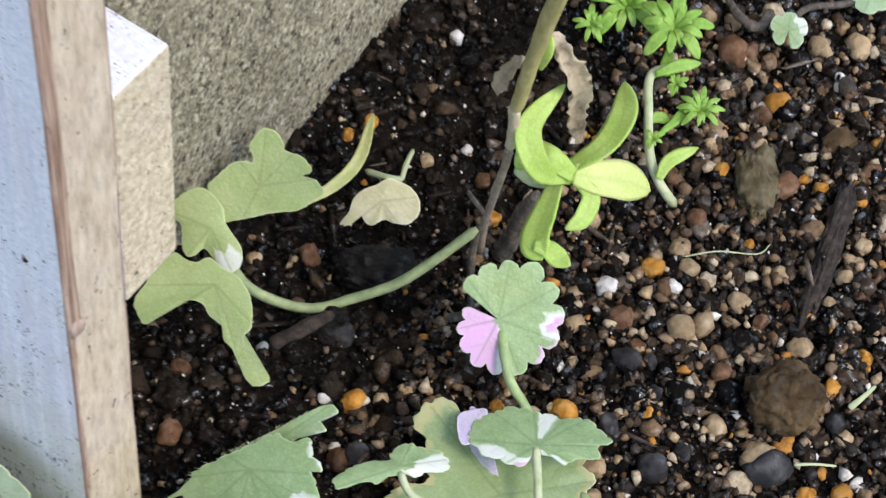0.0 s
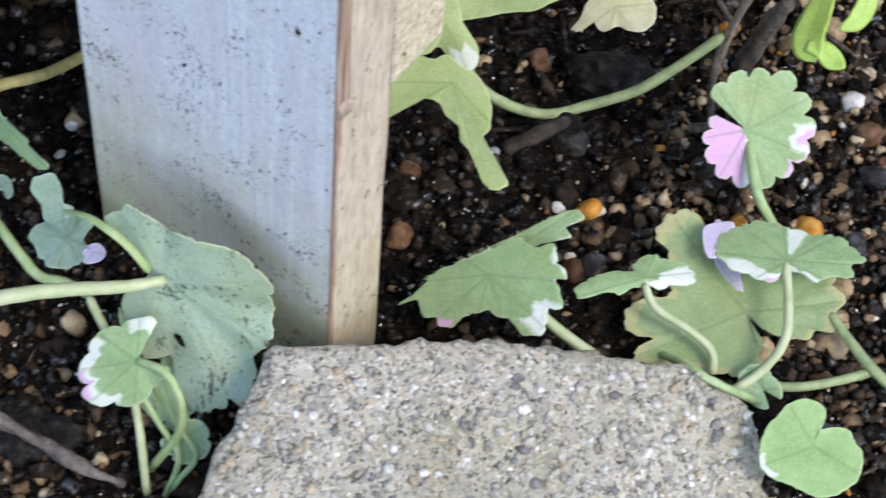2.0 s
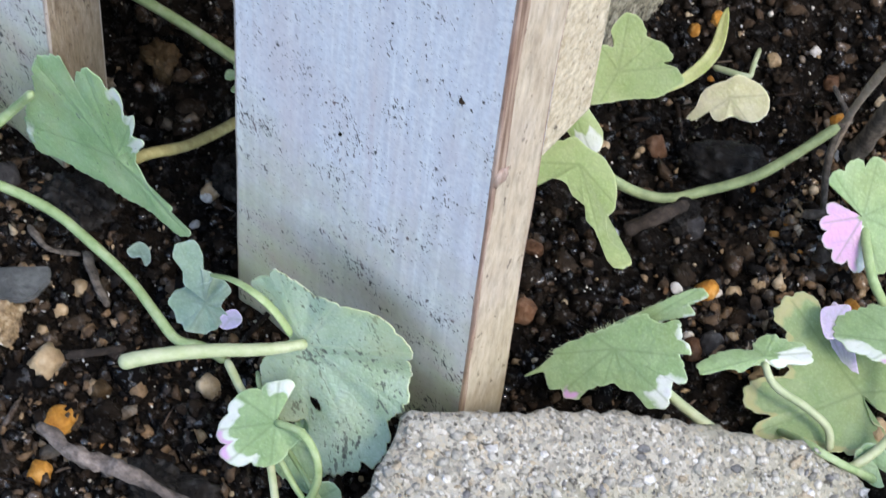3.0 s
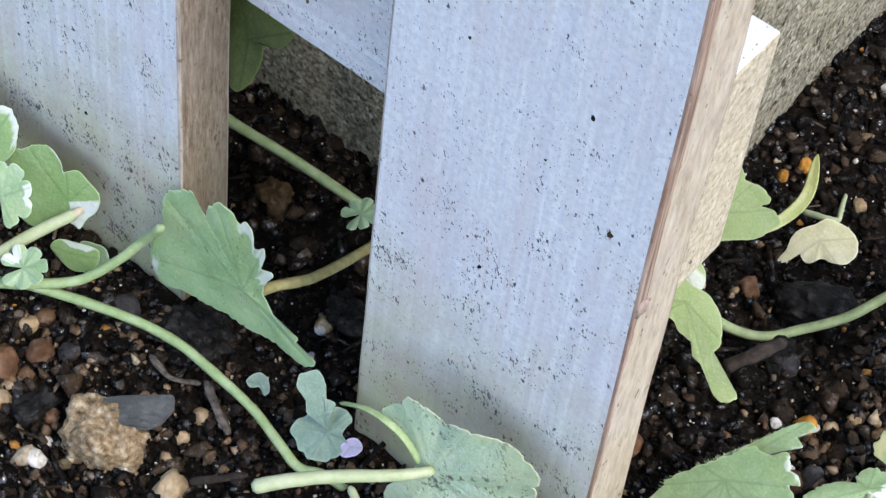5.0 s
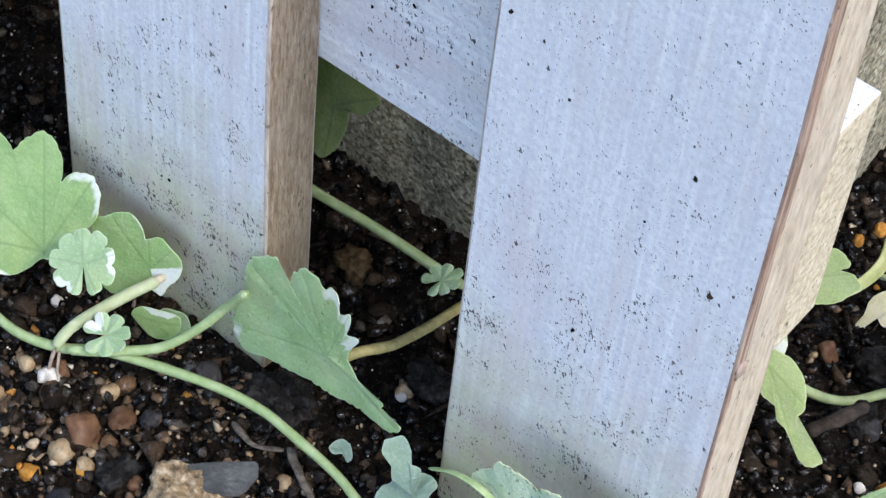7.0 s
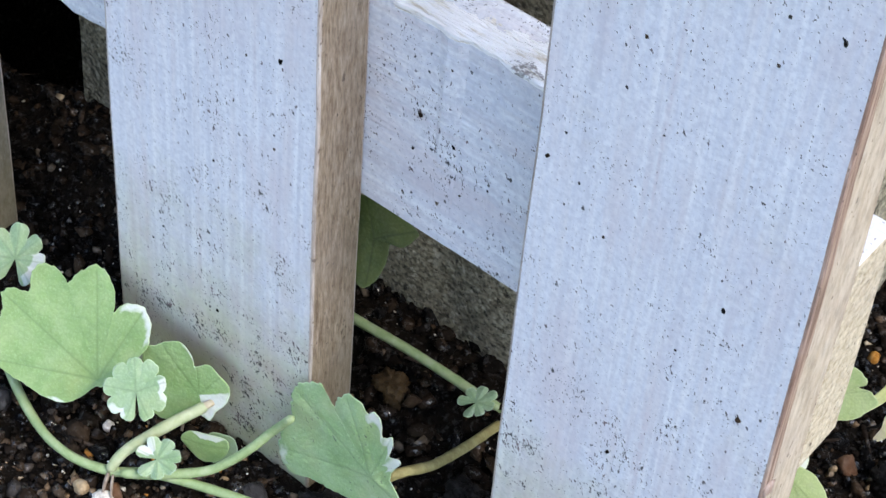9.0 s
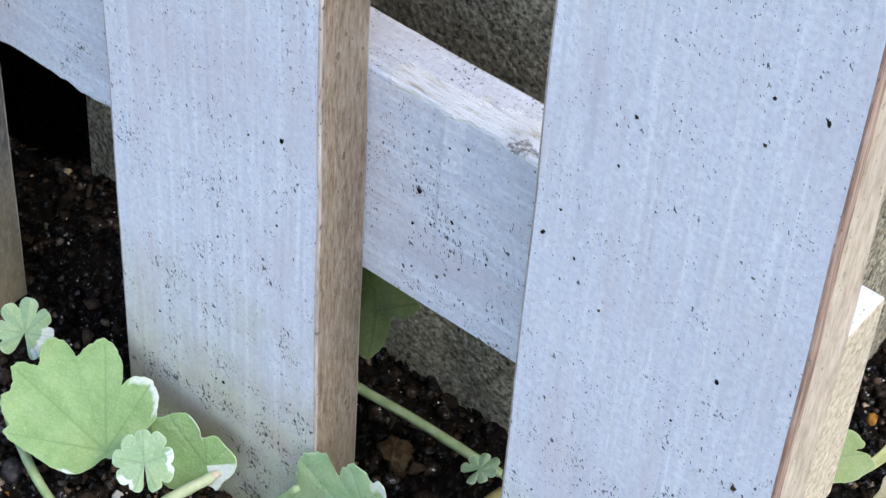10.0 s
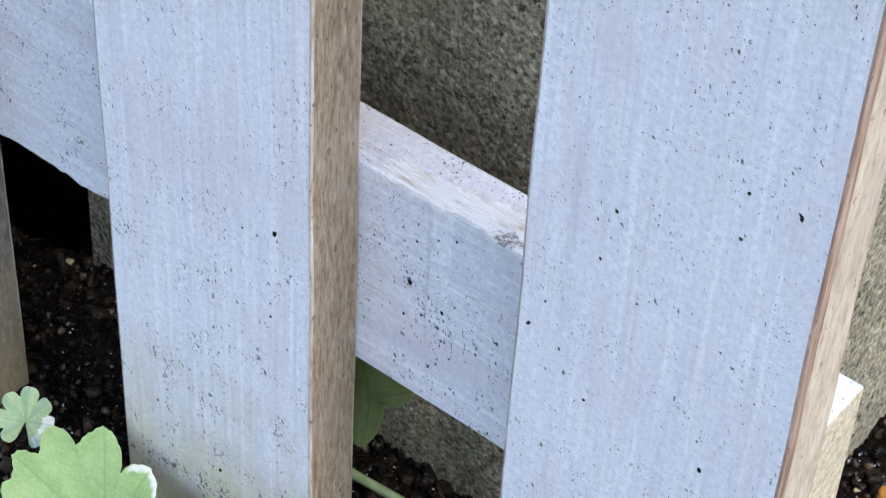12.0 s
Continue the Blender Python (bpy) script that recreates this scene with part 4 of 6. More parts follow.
    z = z - ripple * rho ** 1.5 * np.cos(np.pi * d) * -1.0 + 0.022 * wavy(x * 1.6, y * 1.6, seed) * np.minimum(1, rho * 2) - 0.010 * rho * np.maximum(0.0, 1 - d * 4)
    b0, bx, by, bz = (np.array(v) for v in (base, xv, yv, zv))
    P = b0 + bx * (x * wd)[..., None] + by * (y * ln)[..., None] + bz * (z * ln)[..., None]
    under = P - bz * (thick * (1 - 0.5 * rho) * np.ones_like(x))[..., None]
    V = np.concatenate([P.reshape(-1, 3), under.reshape(-1, 3)])

    def steps(v, w):
        return np.clip(0.5 + v / w * 0.5, 0, 1)

    uneven = 0.05 * wavy(th * 0.09, 0.0, seed + 0.5) + 0.03 * wavy(x * 7, y * 7, seed + 3.5)
    tint = {}
    for nm, sectors in (("white", white), ("pink", pink)):
        f = steps(rho - 1 + rimw + uneven * 0.5, 0.08) if nm == "white" and rimw else np.zeros_like(x)
        for q0, q1, inn in sectors:
            f = np.maximum(f, np.minimum(np.minimum(steps(th - q0, 9), steps(q1 - th, 9)), steps(rho - inn - uneven, 0.10)))
        tint[nm] = f
    margin = np.exp(-((1 - rho) * reach / 0.00022) ** 2) * np.ones_like(x)
    gone = np.zeros((rings, na - 1), dtype=bool)
    for q, r, size in holes:
        hx, hy = math.sin(radians(q)) * r * wd, math.cos(radians(q)) * r * ln
        far = np.hypot((x * wd - hx) * 1.3 + (y * ln - hy) * 0.4, y * ln - hy)
        gone |= (far[:-1, :-1] < size * (1 + 0.2 * np.sin(th[:-1] * 0.3)))
    k, i = np.nonzero(~gone)
    q = k * na + i
    half = (rings + 1) * na
    F = np.concatenate([np.stack([q, q + 1, q + na + 1, q + na], 1), np.stack([half + q, half + q + na, half + q + na + 1, half + q + 1], 1)])
    q = rings * na + np.arange(na - 1)
    F = np.concatenate([F, np.stack([q, q + 1, half + q + 1, half + q], 1)])
    if not rim:
        q = np.arange(rings) * na
        F = np.concatenate([F, np.stack([q, q + na, half + q + na, half + q], 1), np.stack([q + na - 1, half + q + na - 1, half + q + 2 * na - 1, q + 2 * na - 1], 1)])
    ob = mesh_ob("leaf", V.tolist(), F.tolist(), mat, parent, label, smooth=True)
    for nm, vals in (("white", tint["white"]), ("pink", tint["pink"]), ("vein", vein), ("margin", margin)):
        ob.data.attributes.new(nm, "FLOAT", "POINT").data.foreach_set("value", np.tile(vals.ravel(), 2).astype(np.float32))
    HV, HF = [], []
    for a0, a1, count in hairs:
        for c in range(count):
            way = rnd.uniform(a0, a1)
            i = int(np.argmin(np.abs(th - way)))
            root = Vector(P[rings, i])
            way = (root - base).normalized() + zv * rnd.uniform(0.1, 0.9) + Vector((rnd.uniform(-0.3, 0.3), rnd.uniform(-0.3, 0.3), 0.2))
            end = root + way.normalized() * rnd.uniform(0.0004, 0.0009)
            a = way.orthogonal().normalized() * 0.00006
            b = way.cross(a).normalized() * 0.00006
            k = len(HV)
            HV += [root + a, root - a * 0.5 + b * 0.87, root - a * 0.5 - b * 0.87, end]
            HF += [(k, k + 1, k + 3), (k + 1, k + 2, k + 3), (k + 2, k, k + 3)]
    if HV:
        tagged(mesh_ob("hairs", HV, HF, STEM_PALE, ob, "fine pale hairs along the leaf's rim"), kind="stuff")
    return ob


def spline(pts, per=8):
    p = [Vector(q) for q in pts]
    p = [2 * p[0] - p[1]] + p + [2 * p[-1] - p[-2]]
    out = []
    for i in range(1, len(p) - 2):
        a, b, c, d = p[i - 1 : i + 3]
        for k in range(per):
            t = k / per
            out.append(0.5 * (2 * b + (c - a) * t + (2 * a - 5 * b + 4 * c - d) * t * t + (3 * b - a - 3 * c + d) * t ** 3))
    return out + [p[-2]]


def tube(name, pts, r0, r1, mat, parent=None, label="", sides=10, lumpy=0.08, seed=0, per=8, flat=1.0):
    """A tapering, slightly uneven round stalk along a smooth line, closed at both ends."""
    line = spline(pts, per)
    V, F = [], []
    ref = Vector((0.3, 0.2, 1)).normalized()
    for k, c in enumerate(line):
        d = (line[min(k + 1, len(line) - 1)] - line[max(k - 1, 0)]).normalized()
        a = d.cross(ref)
        a = a.normalized() if a.length > 1e-4 else d.orthogonal().normalized()
        b = d.cross(a)
        r = (r0 + (r1 - r0) * k / (len(line) - 1)) * (0.55 if k in (0, len(line) - 1) else 1.0)
        for i in range(sides):
            t = 2 * math.pi * i / sides
            rr = r * (1 + lumpy * noise.noise((k * 0.35, i * 0.7, seed * 3.7)) + lumpy * 0.8 * noise.noise((k * 0.15, 0, seed * 1.7)))
            V.append(c + a * math.cos(t) * rr + b * math.sin(t) * rr * flat)
    n = len(line)
    for k in range(n - 1):
        for i in range(sides):
            q = k * sides
            F.append((q + i, q + (i + 1) % sides, q + sides + (i + 1) % sides, q + sides + i))
    F.append(tuple(range(sides))[::-1])
    F.append(tuple((n - 1) * sides + i for i in range(sides)))
    ob = mesh_ob(name, V, F, mat, parent, label, smooth=True)
    return ob


def blade(parent, pts, width, mat, thick=0.0007, point=1.0, seed=0, trough=0.25, facing=(0.2, -0.4, 0.9), label="", blunt=0.0, name="leaf", crumple=0.0):
    """A fleshy lance-shaped leaf along a smooth line; facing: the way its upper side looks."""
    line = spline(pts, 8)
    V, F, n, m = [], [], len(line), 9
    face = Vector(facing)
    for k, c in enumerate(line):
        t = k / (n - 1)
        d = (line[min(k + 1, n - 1)] - line[max(k - 1, 0)]).normalized()
        a = d.cross(face).normalized()
        b = a.cross(d).normalized()
        w = width * (0.30 + 0.70 * math.sin(math.pi * min(1.0, t * 0.62 + 0.12)) ** 1.2) * (1 - max(0.0, (t - 0.55) / 0.45) ** (2.2 + blunt)) ** 0.6
        w = max(w, 0.00015)
        for i in range(m):
            u = i / (m - 1) * 2 - 1
            h = thick * (1 - u * u) ** 0.5 * (0.5 + 0.5 * min(1, w / width * 2))
            lift = trough * w * u * u
            V.append(c + a * u * w + b * (lift + h * 0.5))
        for i in range(m - 2, 0, -1):
            u = i / (m - 1) * 2 - 1
            h = thick * (1 - u * u) ** 0.5 * (0.5 + 0.5 * min(1, w / width * 2))
            V.append(c + a * u * w + b * (trough * w * u * u - h * 0.5))
    if crumple:
        V = [v + crumple * Vector(noise.noise_vector(v * 420)) + 0.6 * crumple * Vector(noise.noise_vector(v * 1100)) for v in V]
    per = 2 * m - 2
    for k in range(n - 1):
        for i in range(per):
            q = k * per
            F.append((q + i, q + (i + 1) % per, q + per + (i + 1) % per, q + per + i))
    F.append(tuple(range(per))[::-1])
    F.append(tuple((n - 1) * per + i for i in range(per)))
    ob = mesh_ob(name, V, F, mat, parent, label, smooth=True)
    vals = [max(0.0, 1 - abs(i - 4) * 1.2) * 0.5 if i < m else 0.0 for k in range(n) for i in range(per)]
    ob.data.attributes.new("vein", "FLOAT", "POINT").data.foreach_set("value", vals)
    for nm in ("white", "pink", "margin"):
        ob.data.attributes.new(nm, "FLOAT", "POINT")
    return ob


def rosette(parent, c, r, count, mat, seed, axis=(0.1, -0.3, 0.95), width=0.2):
    """A tuft of small pointed leaves round a growing tip."""
    rnd = random.Random(seed)
    zv = Vector(axis).normalized()
    xv = zv.orthogonal().normalized()
    yv = zv.cross(xv)
    c = Vector(c)
    for k in range(count):
        a = k * 2.4 + rnd.uniform(-0.15, 0.15)
        f = k / max(1, count - 1)
        ln = r * (0.45 + 0.55 * f) * rnd.uniform(0.85, 1.1)
        out = xv * math.cos(a) + yv * math.sin(a)
        rise = 0.75 - 0.75 * f
        pts = [c - zv * r * 0.15 * f, c + out * ln * 0.5 + zv * ln * (0.25 + rise * 0.4), c + out * ln + zv * ln * (rise * 0.6)]
        blade(parent, pts, ln * width, mat, thick=ln * 0.10, facing=zv + out * -0.2, seed=seed + k, blunt=1.5)


ivy_a = thing("ground_ivy", "variegated ground ivy creeping along the foot of the fence", "ivy", "ground ivy plants")
tube("stem", [(-0.0166, -0.0165, 0.0060), (-0.0004, -0.0237, 0.0050), (0.0104, -0.0259, 0.0050), (0.0193, -0.0237, 0.0050), (0.0272, -0.0190, 0.0060), (0.0429, -0.0133, 0.0065), (0.0534, -0.0110, 0.0065), (0.0626, -0.0113, 0.0065), (0.0722, -0.0123, 0.0065), (0.0798, -0.0142, 0.0060), (0.0842, -0.0147, 0.0045), (0.0877, -0.0129, 0.0040), (0.0911, -0.0110, 0.0010)], 0.0009, 0.0008, STEM, ivy_a, seed=1)
tube("stem", [(0.0224, -0.0238, 0.0070), (0.0286, -0.0191, 0.0075), (0.0346, -0.0140, 0.0090), (0.0386, -0.0096, 0.0130), (0.0417, -0.0059, 0.0180), (0.0461, -0.0056, 0.0255)], 0.0009, 0.0008, STEM, ivy_a, seed=3)
tube("stem", [(0.0199, -0.0242, 0.0060), (0.0208, -0.0207, 0.0090), (0.0239, -0.0140, 0.0120), (0.0275, -0.0069, 0.0145)], 0.001, 0.0011, STEM_PALE, ivy_a, seed=4)
tube("stem_end", [(0.0271, -0.0076, 0.0143), (0.0277, -0.0064, 0.0147), (0.0280, -0.0058, 0.0149)], 0.0008, 0.0006, STEM_STUB, ivy_a, "brown dried end of a stalk", seed=61)
tube("root", [(0.0199, -0.0243, 0.0055), (0.0204, -0.0262, 0.0030), (0.0202, -0.0278, -0.0030)], 0.0004, 0.0003, STEM_GREY, ivy_a, "thin brown rootlet at a node", seed=62, sides=6)
tube("root", [(0.0208, -0.0241, 0.0055), (0.0220, -0.0260, 0.0025), (0.0229, -0.0272, -0.0030)], 0.0003, 0.0002, STEM_GREY, ivy_a, "thin brown rootlet at a node", seed=63, sides=6)
leaf(ivy_a, (0.0092, -0.0156, 0.0146), (-0.0084, -0.0091, 0.0266), (0.0217, 0.0001, 0.0244), (1,), BRIGHT, rim=[(-55.9, 0.873), (-50.7, 0.841), (-43.9, 0.953), (-37.6, 0.993), (-34.6, 0.934), (-28.1, 0.992), (-24.7, 1.061), (-19.8, 1.001), (-15.2, 0.898), (-11.7, 0.957), (-6.6, 1.024), (-1.8, 1.02), (2.3, 0.973), (5.4, 0.858), (6.4, 0.796), (10.8, 0.845), (17.6, 0.887), (23.7, 0.904), (29.0, 0.862), (34.7, 0.736), (37.9, 0.605), (37.9, 0.549), (42.6, 0.62), (49.8, 0.668), (58.9, 0.689), (68.5, 0.635), (77.3, 0.532), (84.0, 0.455), (134.6, 0.101), (-151.0, 0.054), (-114.1, 0.183), (-100.7, 0.321), (-83.9, 0.452), (-69.5, 0.597), (-64.5, 0.692)], cup=0.03, seed=3, label='pale green scalloped leaf', white=[(45, 78, 0.94), (-100, -88, 0.94)])
leaf(ivy_a, (0.0253, -0.0066, 0.0153), (0.0174, -0.0058, 0.0229), (0.0325, -0.0025, 0.0225), (1,), BRIGHT, rim=[(-29.5, 1.156), (-16.6, 1.065), (0.0, 1.0), (14.2, 0.887), (22.9, 0.663), (25.1, 0.502), (49.2, 0.612), (78.0, 0.597), (99.0, 0.604), (126.6, 0.496), (161.1, 0.387), (-170.4, 0.468), (-160.1, 0.411), (-134.4, 0.381), (-113.5, 0.693), (-102.0, 0.917), (-85.8, 1.037), (-62.4, 1.003)], ribs=[-10, 30, 75], seed=8, white=[(106, 190, 0.0), (-190, -160, 0.0), (-161, -127, 0.5), (14, 25, 0.93)])
leaf(ivy_a, (0.0300, -0.0095, 0.0075), (0.0327, -0.0081, 0.0100), (0.0328, -0.0098, 0.0047), (1,), BRIGHT, rim=[(-147.6, 1.416), (-122.2, 1.106), (-72.8, 0.607), (-1.4, 1.017), (24.5, 1.05), (66.4, 0.864), (125.0, 0.876), (160.2, 1.009), (-170.2, 1.135)], seed=9, white=[(-115, -2, 0.5)])
leaf(ivy_a, (0.0311, -0.0068, 0.0079), (0.0330, -0.0062, 0.0084), (0.0318, -0.0072, 0.0060), (1,), PALEG, rim=[(-173.8, 1.46), (-64.0, 0.443), (-3.6, 1.068), (41.6, 1.675), (79.5, 2.259), (123.1, 3.028)], seed=10)
leaf(ivy_a, (0.0199, -0.0166, 0.0210), (0.0163, -0.0131, 0.0248), (0.0242, -0.0131, 0.0218), (0.85, 0.95, 1, 1, 1, 1, 1, 0.95, 0.85), PALEG, white=[(70, 110, 0.78), (-150, -110, 0.8)], seed=12, teeth=0.2, ripple=0.03, span=174, label='small crinkled young leaf')
leaf(ivy_a, (0.0269, -0.0192, 0.0105), (0.0299, -0.0163, 0.0112), (0.0293, -0.0213, 0.0083), (0.95, 1, 1, 1, 1, 0.95, 1), PALEG, cup=0.1, white=[(-150, -90, 0.35)], seed=13, teeth=0.3, ripple=0.11, span=165, label='small crinkled young leaf')
leaf(ivy_a, (-0.0185, -0.0083, 0.0200), (-0.0210, -0.0040, 0.0236), (-0.0134, -0.0053, 0.0200), (0.9, 1, 1, 1, 1, 1, 0.9), PALEG, cup=0.1, white=[(70, 150, 0.6)], seed=14, teeth=0.3, ripple=0.11, span=160, label='small crinkled young leaf')
leaf(ivy_a, (0.0619, -0.0038, 0.0210), (0.0459, -0.0019, 0.0308), (0.0719, -0.0015, 0.0369), (1,), BLUISH, rim=[(-26.7, 0.984), (-10.5, 1.064), (0.9, 1.011), (10.2, 0.961), (9.5, 0.872), (9.9, 0.763), (13.0, 0.73), (18.1, 0.787), (28.1, 0.841), (35.8, 0.831), (41.0, 0.772), (43.6, 0.701), (51.5, 0.734), (57.9, 0.681), (62.5, 0.536), (70.8, 0.617), (76.1, 0.538), (80.7, 0.395), (87.3, 0.461), (94.0, 0.475), (99.2, 0.349), (109.0, 0.254), (129.3, 0.233), (149.9, 0.329), (157.1, 0.507), (153.8, 0.664), (161.6, 0.68), (159.4, 0.887), (163.2, 0.897), (169.6, 0.852), (176.2, 0.679), (-170.0, 0.498), (-137.6, 0.42), (-106.0, 0.435), (-85.7, 0.593), (-71.0, 0.842), (-66.5, 1.08), (-53.6, 1.123), (-43.0, 1.066)], scallop=(0.0024, 0.0004), seed=21, white=[(45, 62, 0.84), (67, 79, 0.8), (84, 99, 0.6), (-60, -54, 0.93)])
tube("stem", [(0.0640, -0.0021, 0.0207), (0.0658, 0.0002, 0.0218), (0.0671, 0.0051, 0.0195), (0.0669, 0.0107, 0.0160), (0.0661, 0.0201, 0.0110), (0.0651, 0.0301, 0.0060)], 0.0009, 0.0009, STEM_BROWN, ivy_a, seed=5)
tube("stem", [(0.0286, 0.0262, 0.0140), (0.0335, 0.0260, 0.0140), (0.0465, 0.0283, 0.0120), (0.0585, 0.0298, 0.0100), (0.0638, 0.0327, 0.0060)], 0.001, 0.0009, STEM, ivy_a, seed=6)
leaf(ivy_a, (0.0618, 0.0262, 0.0130), (0.0638, 0.0292, 0.0143), (0.0643, 0.0251, 0.0118), (0.9, 1, 1, 1, 1, 0.9, 0.9), PALEG, seed=22, teeth=0.3, ripple=0.06, span=165, label='tiny crinkled young leaf')
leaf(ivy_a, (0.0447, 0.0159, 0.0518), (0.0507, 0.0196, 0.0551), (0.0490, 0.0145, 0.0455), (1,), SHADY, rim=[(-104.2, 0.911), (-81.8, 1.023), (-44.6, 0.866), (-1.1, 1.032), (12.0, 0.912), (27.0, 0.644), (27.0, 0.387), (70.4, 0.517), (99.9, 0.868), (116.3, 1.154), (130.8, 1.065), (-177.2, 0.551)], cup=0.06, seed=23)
leaf(ivy_a, (0.0676, -0.0055, 0.0020), (0.0660, -0.0058, 0.0021), (0.0674, -0.0040, 0.0025), (1,), PALE_BLUE, rim=[(-20.8, 1.391), (23.9, 1.196), (64.4, 1.18), (123.9, 1.005), (-170.6, 1.35), (-140.2, 1.396), (-121.2, 0.412), (-57.7, 0.955)], seed=26, label='torn scrap of a pale leaf')
leaf(ivy_a, (0.0849, -0.0088, 0.0085), (0.0855, -0.0050, 0.0110), (0.0894, -0.0089, 0.0073), (1,), PALE_BLUE, rim=[(-81.0, 0.925), (-47.6, 0.829), (-24.9, 0.951), (-5.4, 1.04), (11.3, 1.073), (23.7, 0.988), (31.1, 0.711), (51.2, 0.562), (66.3, 0.717), (77.6, 0.852), (96.9, 0.823), (110.7, 0.921), (129.1, 0.913), (142.4, 1.026), (159.7, 1.023), (175.0, 1.097), (-171.7, 1.067), (-162.7, 1.188), (-148.8, 1.152), (-131.2, 1.305), (-119.8, 1.212), (-108.8, 1.158), (-98.8, 0.983)], seed=24, cup=0.10, ripple=0.12, fold=-0.2, ribs=[-40, 10, 60, 110, 170, -120], label="crumpled pale blue-green leaf")
leaf(ivy_a, (0.0849, -0.0088, 0.0095), (0.0855, -0.0050, 0.0120), (0.0894, -0.0089, 0.0083), (1,), PALE_BLUE, rim=[(-76.0, 1.764), (-66.3, 2.105), (-59.4, 2.096), (-52.5, 2.098), (-46.7, 1.993), (-43.4, 1.771), (-40.5, 1.437), (-46.1, 1.143), (-34.3, 1.034), (-21.1, 0.952), (-23.9, 0.707), (-49.8, 0.594), (-86.6, 0.543), (-91.7, 0.895), (-75.3, 1.282)], seed=25, cup=0.02, ripple=0.08, fold=0.25, ribs=[-40, -15, 10])
leaf(ivy_a, (0.0891, -0.0078, 0.0075), (0.0907, -0.0067, 0.0079), (0.0903, -0.0090, 0.0064), (1,), LILAC, rim=[(171.5, 0.928), (-107.0, 0.659), (-49.5, 0.899), (2.5, 1.044), (51.6, 0.821), (127.3, 0.972)], seed=27, label='lilac-tinged leaf lobe')
ivy_b = thing("ground_ivy", "ground ivy shoot leaning on a fence picket, leaf underside showing", "ivy", "ground ivy plants")
leaf(ivy_b, (0.1069, -0.0108, 0.0230), (0.1010, -0.0109, 0.0379), (0.1211, -0.0062, 0.0287), (1,), UNDER, rim=[(-32.0, 0.199), (-25.9, 0.418), (-26.8, 0.644), (-29.3, 0.782), (-21.7, 0.818), (-8.4, 0.855), (-4.2, 0.942), (0.7, 0.973), (6.0, 0.922), (13.7, 0.815), (23.8, 0.738), (33.1, 0.81), (50.0, 0.912), (65.4, 1.061), (76.9, 1.138), (82.9, 1.175), (87.2, 1.152), (92.9, 1.07), (98.6, 1.075), (106.9, 1.046), (114.2, 1.096), (121.6, 1.094), (129.1, 1.07), (136.7, 1.049), (140.9, 1.154), (150.9, 1.309), (156.5, 1.321), (159.2, 1.252), (163.0, 1.307), (175.8, 1.343), (-178.7, 1.31), (-174.7, 1.223), (-171.3, 1.112), (-168.9, 0.923), (-159.5, 1.005), (-150.1, 1.014), (-139.6, 0.909), (-129.0, 0.807), (-119.9, 0.641), (-115.1, 0.329)], ribs=[0, 40, 85, 125, 165, -150], droop=0.25, scallop=(0.0030, 0.0005), seed=31, ripple=0.03, holes=[(-176.3, 0.691, 0.0013)], label='broad leaf seen from its spotted grey-green underside')
tube("stem", [(0.1076, -0.0111, 0.0241), (0.1053, -0.0141, 0.0242), (0.1031, -0.0166, 0.0243), (0.0970, -0.0219, 0.0238), (0.0918, -0.0270, 0.0230), (0.0883, -0.0305, 0.0216)], 0.0008, 0.0012, STEM_PALE, ivy_b, seed=7)
tube("stem", [(0.0904, -0.0129, 0.0272), (0.0953, -0.0132, 0.0309), (0.0995, -0.0132, 0.0316), (0.1027, -0.0127, 0.0297), (0.1053, -0.0119, 0.0251)], 0.0006, 0.0008, STEM, ivy_b, seed=8, flat=0.4)
leaf(ivy_b, (0.1091, -0.0197, 0.0140), (0.1038, -0.0271, 0.0096), (0.1035, -0.0175, 0.0172), (0.6, 0.9, 1, 1, 0.95, 0.8), GREEN, cup=-0.08, fold=-0.1, white=[(-48, 60, 0.76), (96, 130, 0.72)], pink=[(-20, 20, 0.88)], seed=33, span=130, label='small leaf with a white margin')
tube("stem", [(0.1091, -0.0197, 0.0140), (0.1141, -0.0194, 0.0160), (0.1180, -0.0204, 0.0130), (0.1188, -0.0223, 0.0070), (0.1172, -0.0256, 0.0010), (0.1159, -0.0261, -0.0030)], 0.0006, 0.0007, STEM, ivy_b, seed=9)
tube("stem", [(0.0948, -0.0147, 0.0100), (0.0993, -0.0166, 0.0090), (0.1060, -0.0191, 0.0080), (0.1124, -0.0239, 0.0050), (0.1179, -0.0289, 0.0010), (0.1188, -0.0298, -0.0040)], 0.0007, 0.0006, STEM_PALE, ivy_b, seed=10)
tube("stem", [(0.0997, -0.0132, 0.0100), (0.1086, -0.0201, 0.0090), (0.1150, -0.0224, 0.0060), (0.1202, -0.0240, 0.0040), (0.1210, -0.0280, -0.0010), (0.1205, -0.0284, -0.0040)], 0.0005, 0.0005, STEM, ivy_b, seed=11)
tube("stem", [(0.1097, -0.0182, 0.0060), (0.1178, -0.0212, 0.0060), (0.1221, -0.0224, 0.0040), (0.1220, -0.0260, 0.0020), (0.1203, -0.0279, -0.0040)], 0.0004, 0.0005, STEM, ivy_b, seed=12)
leaf(ivy_b, (0.1187, -0.0216, 0.0040), (0.1229, -0.0207, 0.0035), (0.1192, -0.0250, 0.0024), (0.8, 1, 1, 0.9, 0.8), PALEG, seed=35, cup=0.1)
leaf(ivy_b, (0.1099, -0.0159, 0.0030), (0.1156, -0.0186, -0.0007), (0.1071, -0.0192, 0.0011), (0.8, 1, 1, 0.9, 0.8), PALEG, seed=36, cup=0.1)
